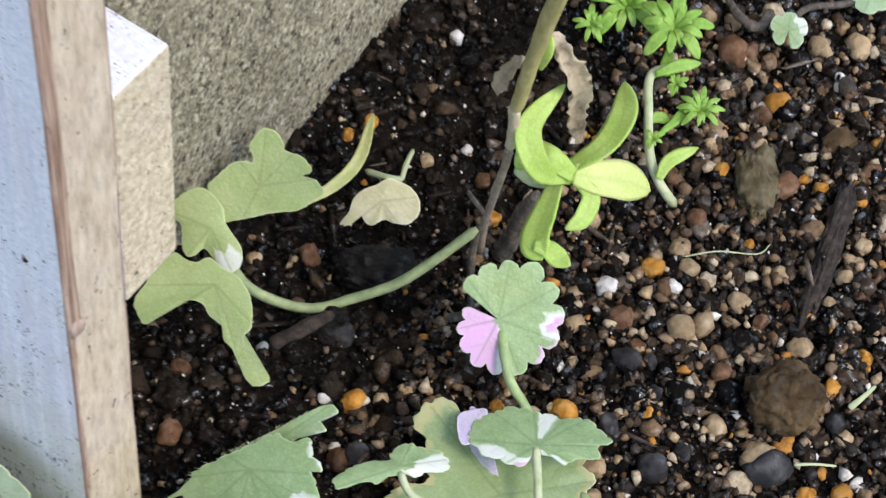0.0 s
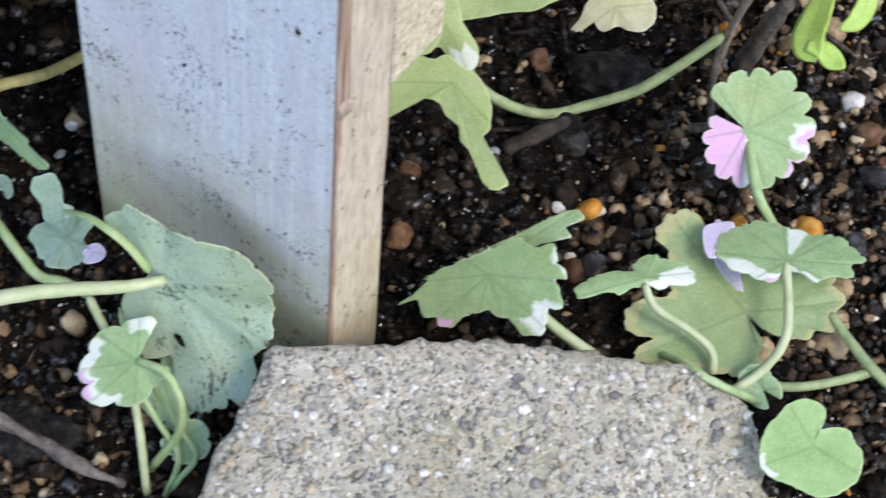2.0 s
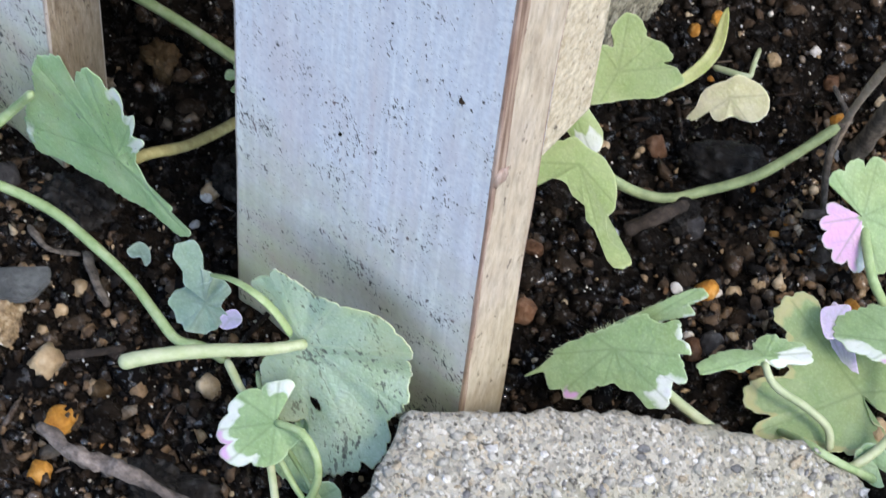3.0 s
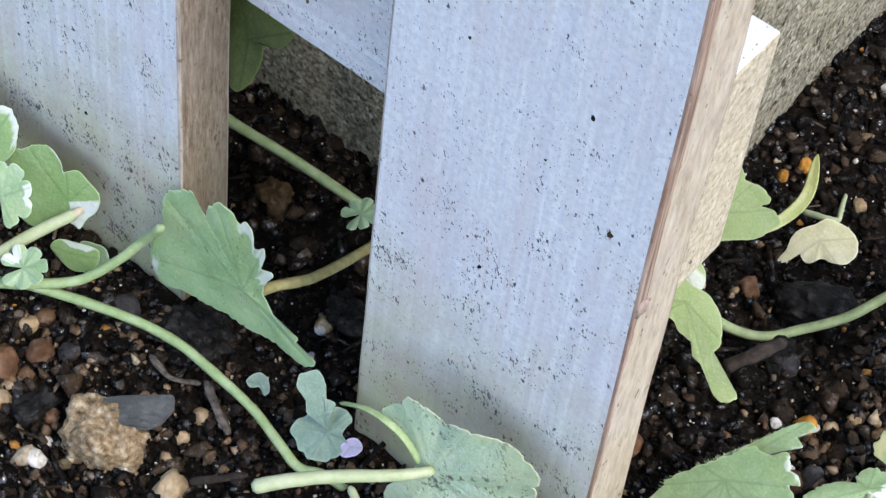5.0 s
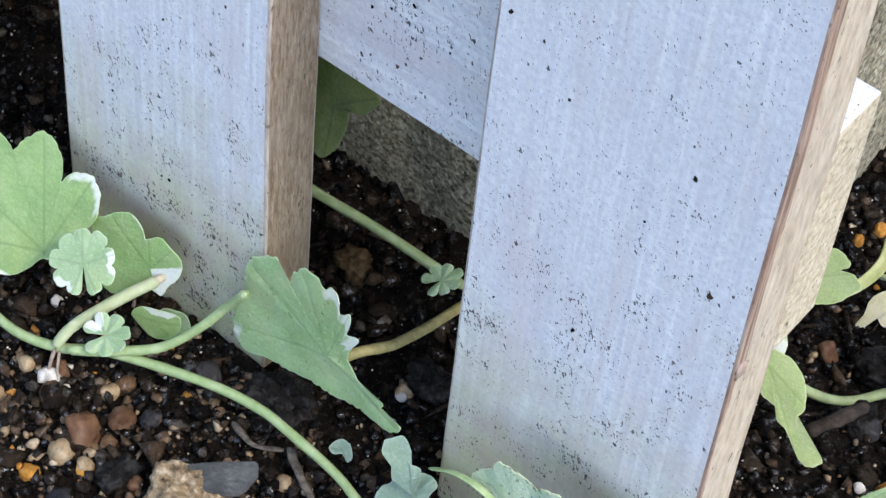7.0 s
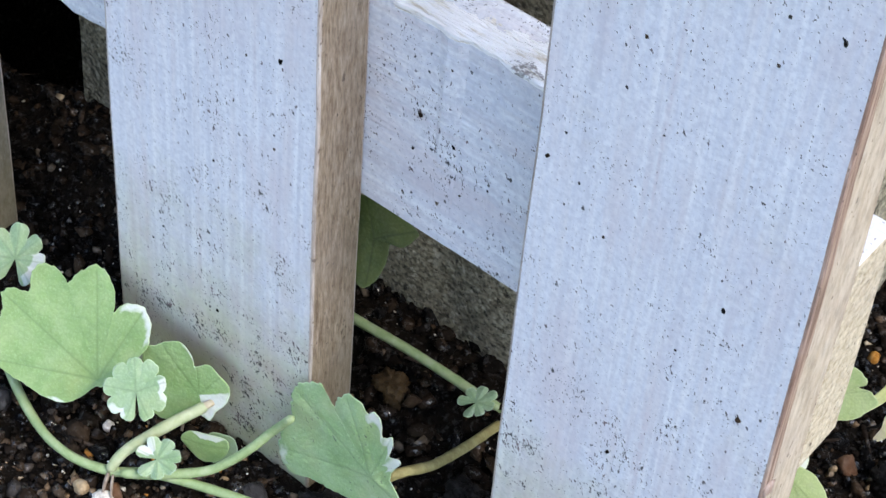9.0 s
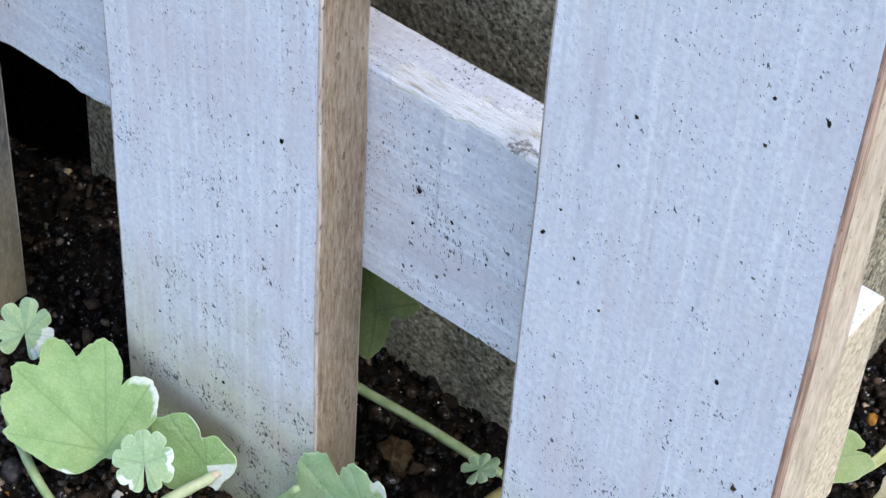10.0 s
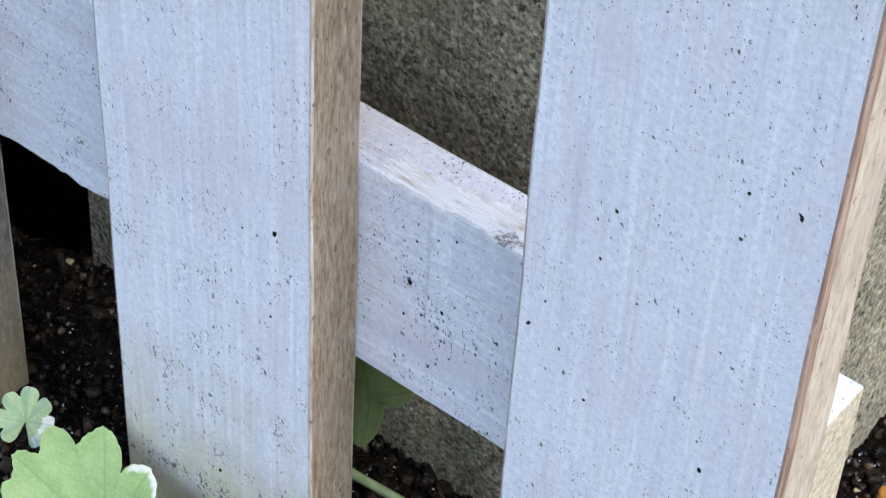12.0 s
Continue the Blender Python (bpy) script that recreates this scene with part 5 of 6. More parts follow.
ivy_c = thing("ground_ivy", "variegated ground ivy with white and pink leaf margins beside the slab", "ivy", "ground ivy plants")
leaf(ivy_c, (0.1543, 0.0721, 0.0120), (0.1639, 0.0740, 0.0086), (0.1543, 0.0632, 0.0070), (0.85, 0.95, 1.02, 1.06, 1.08, 1.05, 1.02, 0.98, 0.92, 0.88, 0.82, 0.75, 0.66, 0.6), GREEN, white=[(44, 60, 0.2), (-40, -12, 0.74)], pink=[(62, 172, 0.1), (-34, -20, 0.85), (-12, 15, 0.93)], seed=41, span=172, teeth=0.15, sharp=2.6, label='green leaf with a pink lobe')
tube("stem", [(0.1544, 0.0726, 0.0105), (0.1608, 0.0659, 0.0090), (0.1645, 0.0653, 0.0050), (0.1678, 0.0642, 0.0030)], 0.0008, 0.0009, STEM, ivy_c, seed=13)
leaf(ivy_c, (0.1708, 0.0495, 0.0035), (0.1521, 0.0517, 0.0057), (0.1732, 0.0681, 0.0061), (1,), GREEN_EDGED, rim=[(-4.8, 0.942), (0.0, 1.0), (9.9, 1.02), (17.4, 0.99), (22.4, 0.883), (22.5, 0.775), (39.4, 0.6), (81.1, 0.691), (108.1, 0.811), (119.4, 0.781), (128.1, 0.83), (136.8, 0.738), (142.3, 0.759), (148.8, 0.713), (150.6, 0.586), (159.2, 0.564), (165.4, 0.452), (170.9, 0.369), (-177.8, 0.22), (-177.8, 0.052), (-153.0, 0.262), (-159.0, 0.33), (-164.3, 0.383), (-158.6, 0.458), (-143.1, 0.546), (-119.8, 0.58), (-87.4, 0.728), (-73.5, 0.973), (-69.1, 1.021), (-65.2, 0.931), (-63.7, 0.815), (-58.8, 0.945), (-51.1, 1.003), (-44.1, 0.957), (-37.8, 0.8), (-34.4, 0.643), (-14.1, 0.754), (-5.5, 0.803)], cup=0.04, rimw=0.1, scallop=(0.0034, 0.0006), seed=42, label='broad green leaf with yellowing edges')
leaf(ivy_c, (0.1723, 0.0568, 0.0110), (0.1643, 0.0617, 0.0093), (0.1773, 0.0648, 0.0104), (1,), GREEN, rim=[(-122.1, 0.158), (-128.2, 0.406), (-113.8, 0.595), (-91.8, 0.708), (-80.9, 0.928), (-70.6, 1.04), (-58.8, 1.175), (-39.5, 1.189), (-20.3, 1.052), (-0.0, 1.0), (21.1, 0.827), (50.3, 0.83), (59.4, 0.818), (66.1, 0.957), (77.6, 1.138), (92.3, 1.215), (104.4, 1.314), (108.1, 1.25), (108.7, 1.073), (119.8, 1.078), (126.1, 1.015), (131.2, 0.708), (146.4, 0.642), (154.1, 0.52), (149.6, 0.365), (169.8, 0.165)], cup=-0.06, ribs=[-60, -20, 20, 75, 110, 140, -100], scallop=(0.0024, 0.0006), seed=43, label='green leaf with a white margin', white=[(-141, -66, 0.64), (28, 51, 0.2), (146, 173, 0.5)], pink=[(-139, -111, 0.85)])
leaf(ivy_c, (0.1614, 0.0538, 0.0095), (0.1586, 0.0553, 0.0090), (0.1630, 0.0567, 0.0094), (1,), LILAC, rim=[(-46.5, 0.656), (0.0, 1.0), (54.4, 1.34), (72.2, 1.228), (112.2, 0.425), (-167.4, 0.861), (-143.7, 1.153), (-124.0, 1.022)], seed=49, label='lilac-tinged leaf lobe')
tube("stem", [(0.1723, 0.0563, 0.0110), (0.1764, 0.0509, 0.0100), (0.1791, 0.0463, 0.0090), (0.1790, 0.0421, 0.0060), (0.1772, 0.0370, 0.0040), (0.1755, 0.0351, 0.0030)], 0.0007, 0.0008, STEM_PALE, ivy_c, seed=14)
leaf(ivy_c, (0.1568, 0.0408, 0.0100), (0.1499, 0.0324, 0.0109), (0.1483, 0.0477, 0.0093), (1,), GREEN, rim=[(-0.0, 1.0), (-8.9, 1.024), (-11.7, 0.89), (-13.0, 0.588), (-26.0, 0.448), (-28.0, 0.222), (-73.4, 0.105), (-126.6, 0.148), (-136.7, 0.283), (-158.9, 0.397), (-163.1, 0.594), (-167.5, 0.716), (178.6, 0.762), (164.6, 0.705), (152.0, 0.561), (134.2, 0.482), (125.5, 0.494), (106.6, 0.406), (78.6, 0.305), (58.3, 0.212), (30.5, 0.408), (12.5, 0.712)], cup=-0.04, scallop=(0.0022, 0.0005), seed=44, label='small folded leaf with a white edge', white=[(169, 190, 0.34), (-190, -108, 0.34)])
tube("stem", [(0.1574, 0.0400, 0.0100), (0.1608, 0.0385, 0.0085), (0.1667, 0.0394, 0.0070), (0.1708, 0.0397, 0.0050), (0.1729, 0.0378, 0.0030)], 0.0006, 0.0007, STEM_PALE, ivy_c, seed=15)
leaf(ivy_c, (0.1391, 0.0249, 0.0125), (0.1365, 0.0275, 0.0137), (0.1419, 0.0270, 0.0141), (1,), GREEN, rim=[(-97.8, 3.926), (-94.1, 3.279), (-88.7, 2.771), (-82.0, 2.529), (-68.3, 1.782), (-0.0, 1.0), (45.5, 1.807), (67.3, 2.078), (72.5, 2.722), (78.7, 2.868), (89.9, 2.836), (96.8, 3.149), (102.6, 3.231), (101.8, 2.714), (113.1, 3.047), (121.8, 3.3), (126.0, 3.096), (126.6, 2.755), (137.2, 3.109), (144.1, 3.229), (150.8, 3.076), (157.0, 2.746), (159.7, 2.25), (162.6, 1.949), (174.9, 1.687), (-170.7, 1.439), (-156.2, 1.532), (-138.8, 2.005), (-134.8, 2.56), (-126.7, 2.825), (-118.9, 2.755), (-112.2, 3.139), (-104.9, 3.085), (-98.7, 3.17)], ribs=[105, 140, 168, -155, -120, -85, -50], scallop=(0.0026, 0.0005), seed=45, cup=-0.03, label='hairy green leaf with a pale margin', white=[(123, 150, 0.76), (79, 103, 0.94)], pink=[(-133, -120, 0.86)], hairs=[(-89, 45, 70)])
leaf(ivy_c, (0.1393, 0.0302, 0.0133), (0.1443, 0.0388, 0.0190), (0.1496, 0.0253, 0.0116), (1,), GREEN, rim=[(-177.2, 0.472), (-147.6, 0.35), (-40.5, 0.212), (-8.1, 0.668), (-0.4, 1.004), (8.0, 1.051), (9.0, 0.997), (6.6, 0.784), (14.0, 0.799), (20.0, 0.797), (16.9, 0.509), (28.1, 0.27), (98.2, 0.113), (162.8, 0.33)], ribs=[0], seed=57, white=[(9, 9, 0.9), (19, 83, 0.85)], hairs=[(-41, -2, 30)])
tube("stem", [(0.1416, 0.0268, 0.0105), (0.1486, 0.0261, 0.0090), (0.1537, 0.0267, 0.0070), (0.1585, 0.0277, 0.0050)], 0.0008, 0.0009, STEM_PALE, ivy_c, seed=16)
leaf(ivy_c, (0.1922, 0.0339, 0.0090), (0.1904, 0.0268, 0.0067), (0.1849, 0.0351, 0.0110), (1,), BRIGHT, rim=[(34.1, 1.051), (60.7, 0.971), (80.7, 0.907), (99.9, 0.933), (117.8, 0.925), (134.8, 0.864), (148.3, 0.736), (154.0, 0.53), (146.1, 0.336), (165.4, 0.422), (-179.8, 0.571), (-163.7, 0.748), (-144.0, 0.778), (-133.4, 0.929), (-108.4, 1.021), (-88.0, 1.018), (-67.3, 1.009), (-48.7, 0.942), (-23.0, 0.865), (4.3, 1.009), (19.8, 1.086)], cup=0.03, seed=46, label='pale green rounded leaf', white=[(3, 31, 0.9)])
tube("stem", [(0.1813, 0.0575, 0.0040), (0.1858, 0.0554, 0.0040), (0.1917, 0.0533, 0.0040), (0.1976, 0.0532, 0.0030), (0.2049, 0.0543, 0.0030)], 0.0008, 0.0009, STEM_DULL, ivy_c, seed=17)
tube("stem", [(0.1796, 0.0406, 0.0030), (0.1847, 0.0445, 0.0030), (0.1893, 0.0501, 0.0030), (0.1919, 0.0541, 0.0030)], 0.0007, 0.0008, STEM_DULL, ivy_c, seed=18)
tube("stem", [(0.1646, 0.0361, 0.0020), (0.1699, 0.0338, 0.0075), (0.1739, 0.0338, 0.0080), (0.1777, 0.0356, 0.0060), (0.1810, 0.0388, 0.0020)], 0.0006, 0.0007, STEM, ivy_c, seed=19)
leaf(ivy_c, (0.1803, 0.0403, 0.0030), (0.1762, 0.0405, 0.0050), (0.1813, 0.0428, 0.0048), (0.8, 1, 1, 0.8), PALEG, seed=47, fold=0.2)
leaf(ivy_c, (0.1669, 0.0515, 0.0040), (0.1592, 0.0579, 0.0077), (0.1687, 0.0533, 0.0046), (0.6, 0.9, 1, 0.9, 0.6), LILAC, seed=48, span=110, label='lilac-tinged leaf lobe')
ivy_d = thing("ground_ivy", "ground ivy runner with pale leaves between fence and concrete block", "ivy", "ground ivy plants")
leaf(ivy_d, (0.1066, 0.0698, 0.0115), (0.1027, 0.0768, 0.0176), (0.1156, 0.0745, 0.0119), (1,), GREEN_WARM, rim=[(-142.8, 0.838), (-123.0, 0.743), (-98.4, 0.868), (-80.5, 0.707), (-59.5, 0.618), (-38.0, 0.505), (-23.0, 0.418), (-16.6, 0.554), (-20.3, 0.703), (-8.1, 0.906), (-0.0, 1.0), (11.2, 0.963), (23.7, 0.828), (29.0, 0.745), (46.2, 0.873), (61.9, 0.938), (68.0, 0.884), (69.3, 0.756), (76.5, 0.966), (87.0, 1.093), (93.3, 1.013), (100.9, 0.901), (113.7, 0.781), (142.6, 0.513), (-175.4, 0.534), (-153.1, 0.686)], seed=51, cup=0.03, ribs=[0, -45, 40, 75, -160])
leaf(ivy_d, (0.1064, 0.0568, 0.0135), (0.0997, 0.0598, 0.0158), (0.1100, 0.0630, 0.0162), (1,), GREEN_WARM, rim=[(-38.3, 1.069), (-15.4, 1.035), (0.0, 1.0), (10.8, 0.977), (28.7, 0.775), (55.8, 0.525), (89.5, 0.342), (124.1, 0.42), (148.8, 0.758), (165.5, 1.009), (-178.7, 1.087), (-170.5, 1.016), (-159.2, 0.698), (-133.1, 0.457), (-119.6, 0.682), (-109.4, 0.803), (-88.6, 0.726), (-54.1, 0.676), (-45.3, 0.897)], seed=52, cup=-0.06, white=[(159, 190, 0.55), (-190, -162, 0.55)])
leaf(ivy_d, (0.1150, 0.0471, 0.0160), (0.1042, 0.0464, 0.0168), (0.1148, 0.0565, 0.0215), (1,), GREEN_WARM, rim=[(-39.5, 1.252), (-49.5, 1.267), (-59.8, 1.211), (-57.8, 0.853), (-55.6, 0.577), (-68.3, 0.389), (-93.4, 0.355), (-111.1, 0.478), (-131.7, 0.638), (-131.1, 0.833), (-137.1, 1.015), (-139.3, 1.287), (-140.9, 1.545), (-145.1, 1.676), (-149.9, 1.689), (-152.7, 1.584), (-149.6, 1.421), (-146.1, 1.249), (-146.7, 1.068), (-151.7, 0.886), (-161.6, 0.863), (-176.0, 0.7), (163.3, 0.53), (129.9, 0.364), (81.2, 0.275), (45.7, 0.424), (18.5, 0.455), (9.3, 0.599), (7.5, 0.79), (-2.8, 0.881), (-15.3, 0.971), (-30.6, 1.09)], seed=53, ripple=0.02, ribs=[-30, -60, -140, -165], label='ragged, half-eaten green leaf')
tube("stem", [(0.1108, 0.0553, 0.0100), (0.1147, 0.0564, 0.0040), (0.1197, 0.0594, 0.0000), (0.1245, 0.0627, -0.0010), (0.1283, 0.0671, 0.0000), (0.1337, 0.0727, 0.0030), (0.1375, 0.0785, 0.0070), (0.1410, 0.0854, 0.0115)], 0.0009, 0.0009, STEM_DULL, ivy_d, seed=20)
blade(ivy_d, [(0.1109, 0.0748, 0.0040), (0.1135, 0.0824, 0.0040), (0.1143, 0.0889, 0.0060), (0.1104, 0.0982, 0.0060)], 0.0012, YELLOWING, facing=(0.1, -0.7, 0.6), thick=0.0004, label='curled yellowing leaf', trough=0.35, blunt=3)
leaf(ivy_d, (0.1191, 0.0894, -0.0036), (0.1183, 0.0934, -0.0015), (0.1236, 0.0903, -0.0036), (1,), DRY, rim=[(-139.7, 1.82), (-128.1, 1.347), (-102.5, 1.096), (-73.2, 0.844), (-38.9, 0.72), (-9.0, 0.958), (21.8, 1.085), (47.1, 1.314), (69.9, 1.503), (87.8, 1.54), (108.2, 1.374), (129.0, 0.985), (147.9, 0.726), (177.9, 0.997), (-161.0, 1.021), (-144.1, 0.943), (-149.0, 1.376), (-145.9, 1.74)], seed=55, cup=-0.05, ripple=0.04, ribs=[60, 120, 170, -150], label='withered beige leaf')
tube("stem", [(0.1126, 0.0938, -0.0046), (0.1174, 0.0938, -0.0026), (0.1192, 0.0955, -0.0036)], 0.0006, 0.0006, STEM_PALE, ivy_d, seed=21)
tube("stem", [(0.1192, 0.0955, -0.0036), (0.1179, 0.0986, -0.0036), (0.1161, 0.1036, -0.0056)], 0.0005, 0.0005, STEM_PALE, ivy_d, seed=22)
shoot = thing("succulent_shoot", "lime-green fleshy shoot on an old olive-brown stem", "succulent", "")
tube("stem", [(0.1618, 0.0596, 0.1150), (0.1592, 0.0627, 0.1040), (0.1566, 0.0646, 0.0900), (0.1549, 0.0661, 0.0800), (0.1536, 0.0674, 0.0720)], 0.0013, 0.001, STEM_BROWN, shoot, seed=23, lumpy=0.15)
tube("stem", [(0.1518, 0.071, 0.0578), (0.1479, 0.0776, 0.0409), (0.143, 0.085, 0.0203), (0.1407, 0.0879, 0.0076), (0.139, 0.0915, -0.004)], 0.0007, 0.0008, STEM_GREY, shoot, seed=29, lumpy=0.25)
tube("stem", [(0.1533, 0.0675, 0.0722), (0.1528, 0.0692, 0.0656), (0.1521, 0.0704, 0.0588)], 0.0010, 0.0008, STEM_STUB, shoot, "broken pale stub of a stem", seed=31, lumpy=0.2)
tube("stem", [(0.1609, 0.0747, 0.0545), (0.1582, 0.0736, 0.0520), (0.1550, 0.0735, 0.0500), (0.1541, 0.0705, 0.0550)], 0.001, 0.001, STEM_PALE, shoot, seed=24)
tube("stem", [(0.1478, 0.0919, 0.0200), (0.1456, 0.0923, 0.0120), (0.1439, 0.0923, 0.0020), (0.1425, 0.0927, -0.0040)], 0.0014, 0.0018, WOODY, shoot, seed=30, lumpy=0.4)
blade(shoot, [(0.1610, 0.0745, 0.0545), (0.1582, 0.0690, 0.0600), (0.1546, 0.0702, 0.0660), (0.1552, 0.0786, 0.0680)], 0.0021, LIME, facing=(0.6, -0.5, 0.6))
blade(shoot, [(0.1597, 0.0754, 0.0545), (0.1629, 0.0798, 0.0580), (0.1624, 0.0859, 0.0590), (0.1587, 0.0922, 0.0580)], 0.0024, LIME, facing=(-0.3, -0.3, 0.9))
blade(shoot, [(0.1611, 0.0747, 0.0550), (0.1642, 0.0772, 0.0540), (0.1667, 0.0812, 0.0510), (0.1696, 0.0850, 0.0470)], 0.0031, YELLOW, facing=(0.1, -0.5, 0.85))
blade(shoot, [(0.1613, 0.0743, 0.0555), (0.1582, 0.0722, 0.0590), (0.1551, 0.0717, 0.0580), (0.1540, 0.0696, 0.0560)], 0.0022, LIME, facing=(0.1, -0.4, 0.9))
blade(shoot, [(0.1615, 0.0746, 0.0545), (0.1645, 0.0746, 0.0530), (0.1653, 0.0717, 0.0510), (0.1641, 0.0689, 0.0500)], 0.0016, LIME, facing=(0.5, -0.5, 0.7))
blade(shoot, [(0.1594, 0.0732, 0.0530), (0.1609, 0.0680, 0.0520), (0.1621, 0.0640, 0.0510), (0.1644, 0.0620, 0.0500)], 0.0026, LIME, facing=(-0.4, -0.4, 0.8), blunt=2)
blade(shoot, [(0.1624, 0.0629, 0.0510), (0.1644, 0.0636, 0.0510), (0.1663, 0.0639, 0.0500), (0.1683, 0.0639, 0.0500)], 0.0016, LIME, facing=(-0.2, -0.4, 0.8))
blade(shoot, [(0.1567, 0.0662, 0.0850), (0.1574, 0.0657, 0.0890), (0.1577, 0.0665, 0.0920)], 0.0011, LIME)
blade(shoot, [(0.1555, 0.071, 0.0868), (0.1559, 0.0753, 0.0781), (0.1571, 0.0795, 0.0686), (0.1552, 0.0841, 0.0559), (0.1558, 0.0863, 0.0462)], 0.0019, WITHERED, facing=(0.5, -0.5, 0.6), thick=0.0005, trough=0.5, name='withered_leaf', label='crumpled brown withered leaf', crumple=0.0007)
blade(shoot, [(0.1537, 0.0667, 0.084), (0.1501, 0.07, 0.0756), (0.1474, 0.073, 0.0655)], 0.0012, WITHERED, facing=(0.2, -0.5, 0.7), thick=0.0005, trough=0.5, name='withered_leaf', label='crumpled brown withered leaf', crumple=0.0006)
sedum = thing("stonecrop", "bright green stonecrop rosettes on thin trailing stems", "stonecrop", "")
tube("stem", [(0.1619, 0.1200, -0.0020), (0.1581, 0.1186, 0.0040), (0.1544, 0.1208, 0.0070), (0.1501, 0.1268, 0.0090), (0.1463, 0.1334, 0.0100), (0.1488, 0.1387, 0.0100)], 0.0009, 0.0008, STEM_PALE, sedum, seed=27)
rosette(sedum, (0.1451, 0.1425, 0.0140), 0.0082, 15, SEDUM, 61, width=0.16)
rosette(sedum, (0.1341, 0.1447, 0.0100), 0.0085, 13, SEDUM, 66, width=0.15)
rosette(sedum, (0.1309, 0.1374, 0.0090), 0.0042, 12, SEDUM, 62, width=0.15)
rosette(sedum, (0.1572, 0.1331, 0.0090), 0.005, 15, SEDUM, 63, width=0.13)
rosette(sedum, (0.1505, 0.1353, 0.0090), 0.0026, 9, SEDUM, 64)
rosette(sedum, (0.1542, 0.1213, 0.0100), 0.0024, 9, SEDUM, 65)
blade(sedum, [(0.1471, 0.1335, 0.0110), (0.1496, 0.1368, 0.0120), (0.1522, 0.1408, 0.0110)], 0.0012, SEDUM)
blade(sedum, [(0.1585, 0.1174, 0.0060), (0.1585, 0.1207, 0.0080), (0.1610, 0.1263, 0.0080)], 0.0013, LIME)
blade(sedum, [(0.1459, 0.1406, 0.0100), (0.1475, 0.1369, 0.0100), (0.1480, 0.1377, 0.0080)], 0.0013, SEDUM)
blade(sedum, [(0.1540, 0.1251, 0.0080), (0.1547, 0.1297, 0.0080), (0.1543, 0.1343, 0.0080)], 0.0009, SEDUM)
blade(sedum, [(0.1499, 0.1261, 0.0070), (0.1515, 0.1285, 0.0070), (0.1533, 0.1298, 0.0060)], 0.0011, SEDUM)
seedling = thing("ivy_seedling", "tiny pale leaves of a young ivy shoot on the soil", "ivy", "")
leaf(seedling, (0.1597, 0.1618, 0.0060), (0.1580, 0.1653, 0.0073), (0.1629, 0.1633, 0.0061), (0.9, 1, 1, 1, 0.9), PALEG, seed=71, teeth=0.25, white=[(20, 90, 0.6)], span=165)
leaf(seedling, (0.1677, 0.1793, 0.0080), (0.1688, 0.1747, 0.0064), (0.1633, 0.1782, 0.0081), (0.9, 1, 1, 1, 0.9), PALEG, seed=72, span=165)
tube("stem", [(0.1584, 0.1648, 0.0040), (0.1598, 0.1690, 0.0060), (0.1644, 0.1739, 0.0060), (0.1693, 0.1812, 0.0050)], 0.0006, 0.0007, WOODY, seedling, seed=28)
tagged(tube("twig", [(0.0788, -0.0394, 0.0040), (0.0864, -0.0399, 0.0050), (0.0904, -0.0381, 0.0040), (0.0950, -0.0369, 0.0050), (0.1028, -0.0345, 0.0030), (0.1104, -0.0341, 0.0040), (0.1165, -0.0317, 0.0020)], 0.0013, 0.0008, TWIG_PALE, seed=41, lumpy=0.7), "grey weathered twig lying on the soil", "twig")
tagged(tube("twig", [(0.1456, 0.1634, 0.0040), (0.1510, 0.1606, 0.0040), (0.1541, 0.1619, 0.0030), (0.1539, 0.1667, 0.0030)], 0.0008, 0.001, WOODY, seed=42, lumpy=0.3), "thin dark twig lying on the soil", "twig")
tagged(tube("twig", [(0.1459, 0.0789, -0.0040), (0.1423, 0.0828, 0.0030), (0.1410, 0.0854, 0.0090), (0.1411, 0.0862, 0.0115)], 0.0006, 0.0007, WOODY, seed=44, lumpy=0.2), "thin bare stalk standing in the soil", "twig")
tagged(tube("twig", [(0.1418, 0.0884, 0.0100), (0.1399, 0.0875, 0.0140), (0.1375, 0.0867, 0.0180)], 0.0006, 0.0004, WOODY, seed=45), "short dry stalk with a pale broken end", "twig")
tagged(tube("twig", [(0.1443, 0.0731, 0.0020), (0.1466, 0.0744, 0.0030), (0.1487, 0.0763, 0.0030)], 0.0008, 0.0008, WOODY, seed=46), "short grey stalk lying on the soil", "twig")
tagged(tube("bark_chip", [(0.1235, 0.0511, 0.0010), (0.1263, 0.0552, 0.0030), (0.1288, 0.0614, 0.0030)], 0.0016, 0.001, BARK, seed=47, flat=0.5, lumpy=0.3), "dark strip of bark lying in the soil", "bark")
tagged(tube("twig", [(0.0505, -0.0135, 0.0020), (0.0560, -0.0146, 0.0020), (0.0601, -0.0115, 0.0010)], 0.0007, 0.0004, WOODY, seed=48, lumpy=0.5, flat=0.5, sides=6), "dark splinter lying on the soil", "twig")
tagged(tube("twig", [(0.0609, -0.0110, 0.0020), (0.0649, -0.0134, 0.0020), (0.0703, -0.0159, 0.0010)], 0.0009, 0.0007, WOODY, seed=49, lumpy=0.4, flat=0.35, sides=6), "flat splinter of grey wood in the soil", "twig")
tagged(tube("twig", [(0.0721, -0.0273, 0.0020), (0.0752, -0.0237, 0.0020), (0.0778, -0.0196, 0.0010)], 0.0008, 0.0006, BARK, seed=50, flat=0.6), "black sliver of charcoal on the soil", "twig")
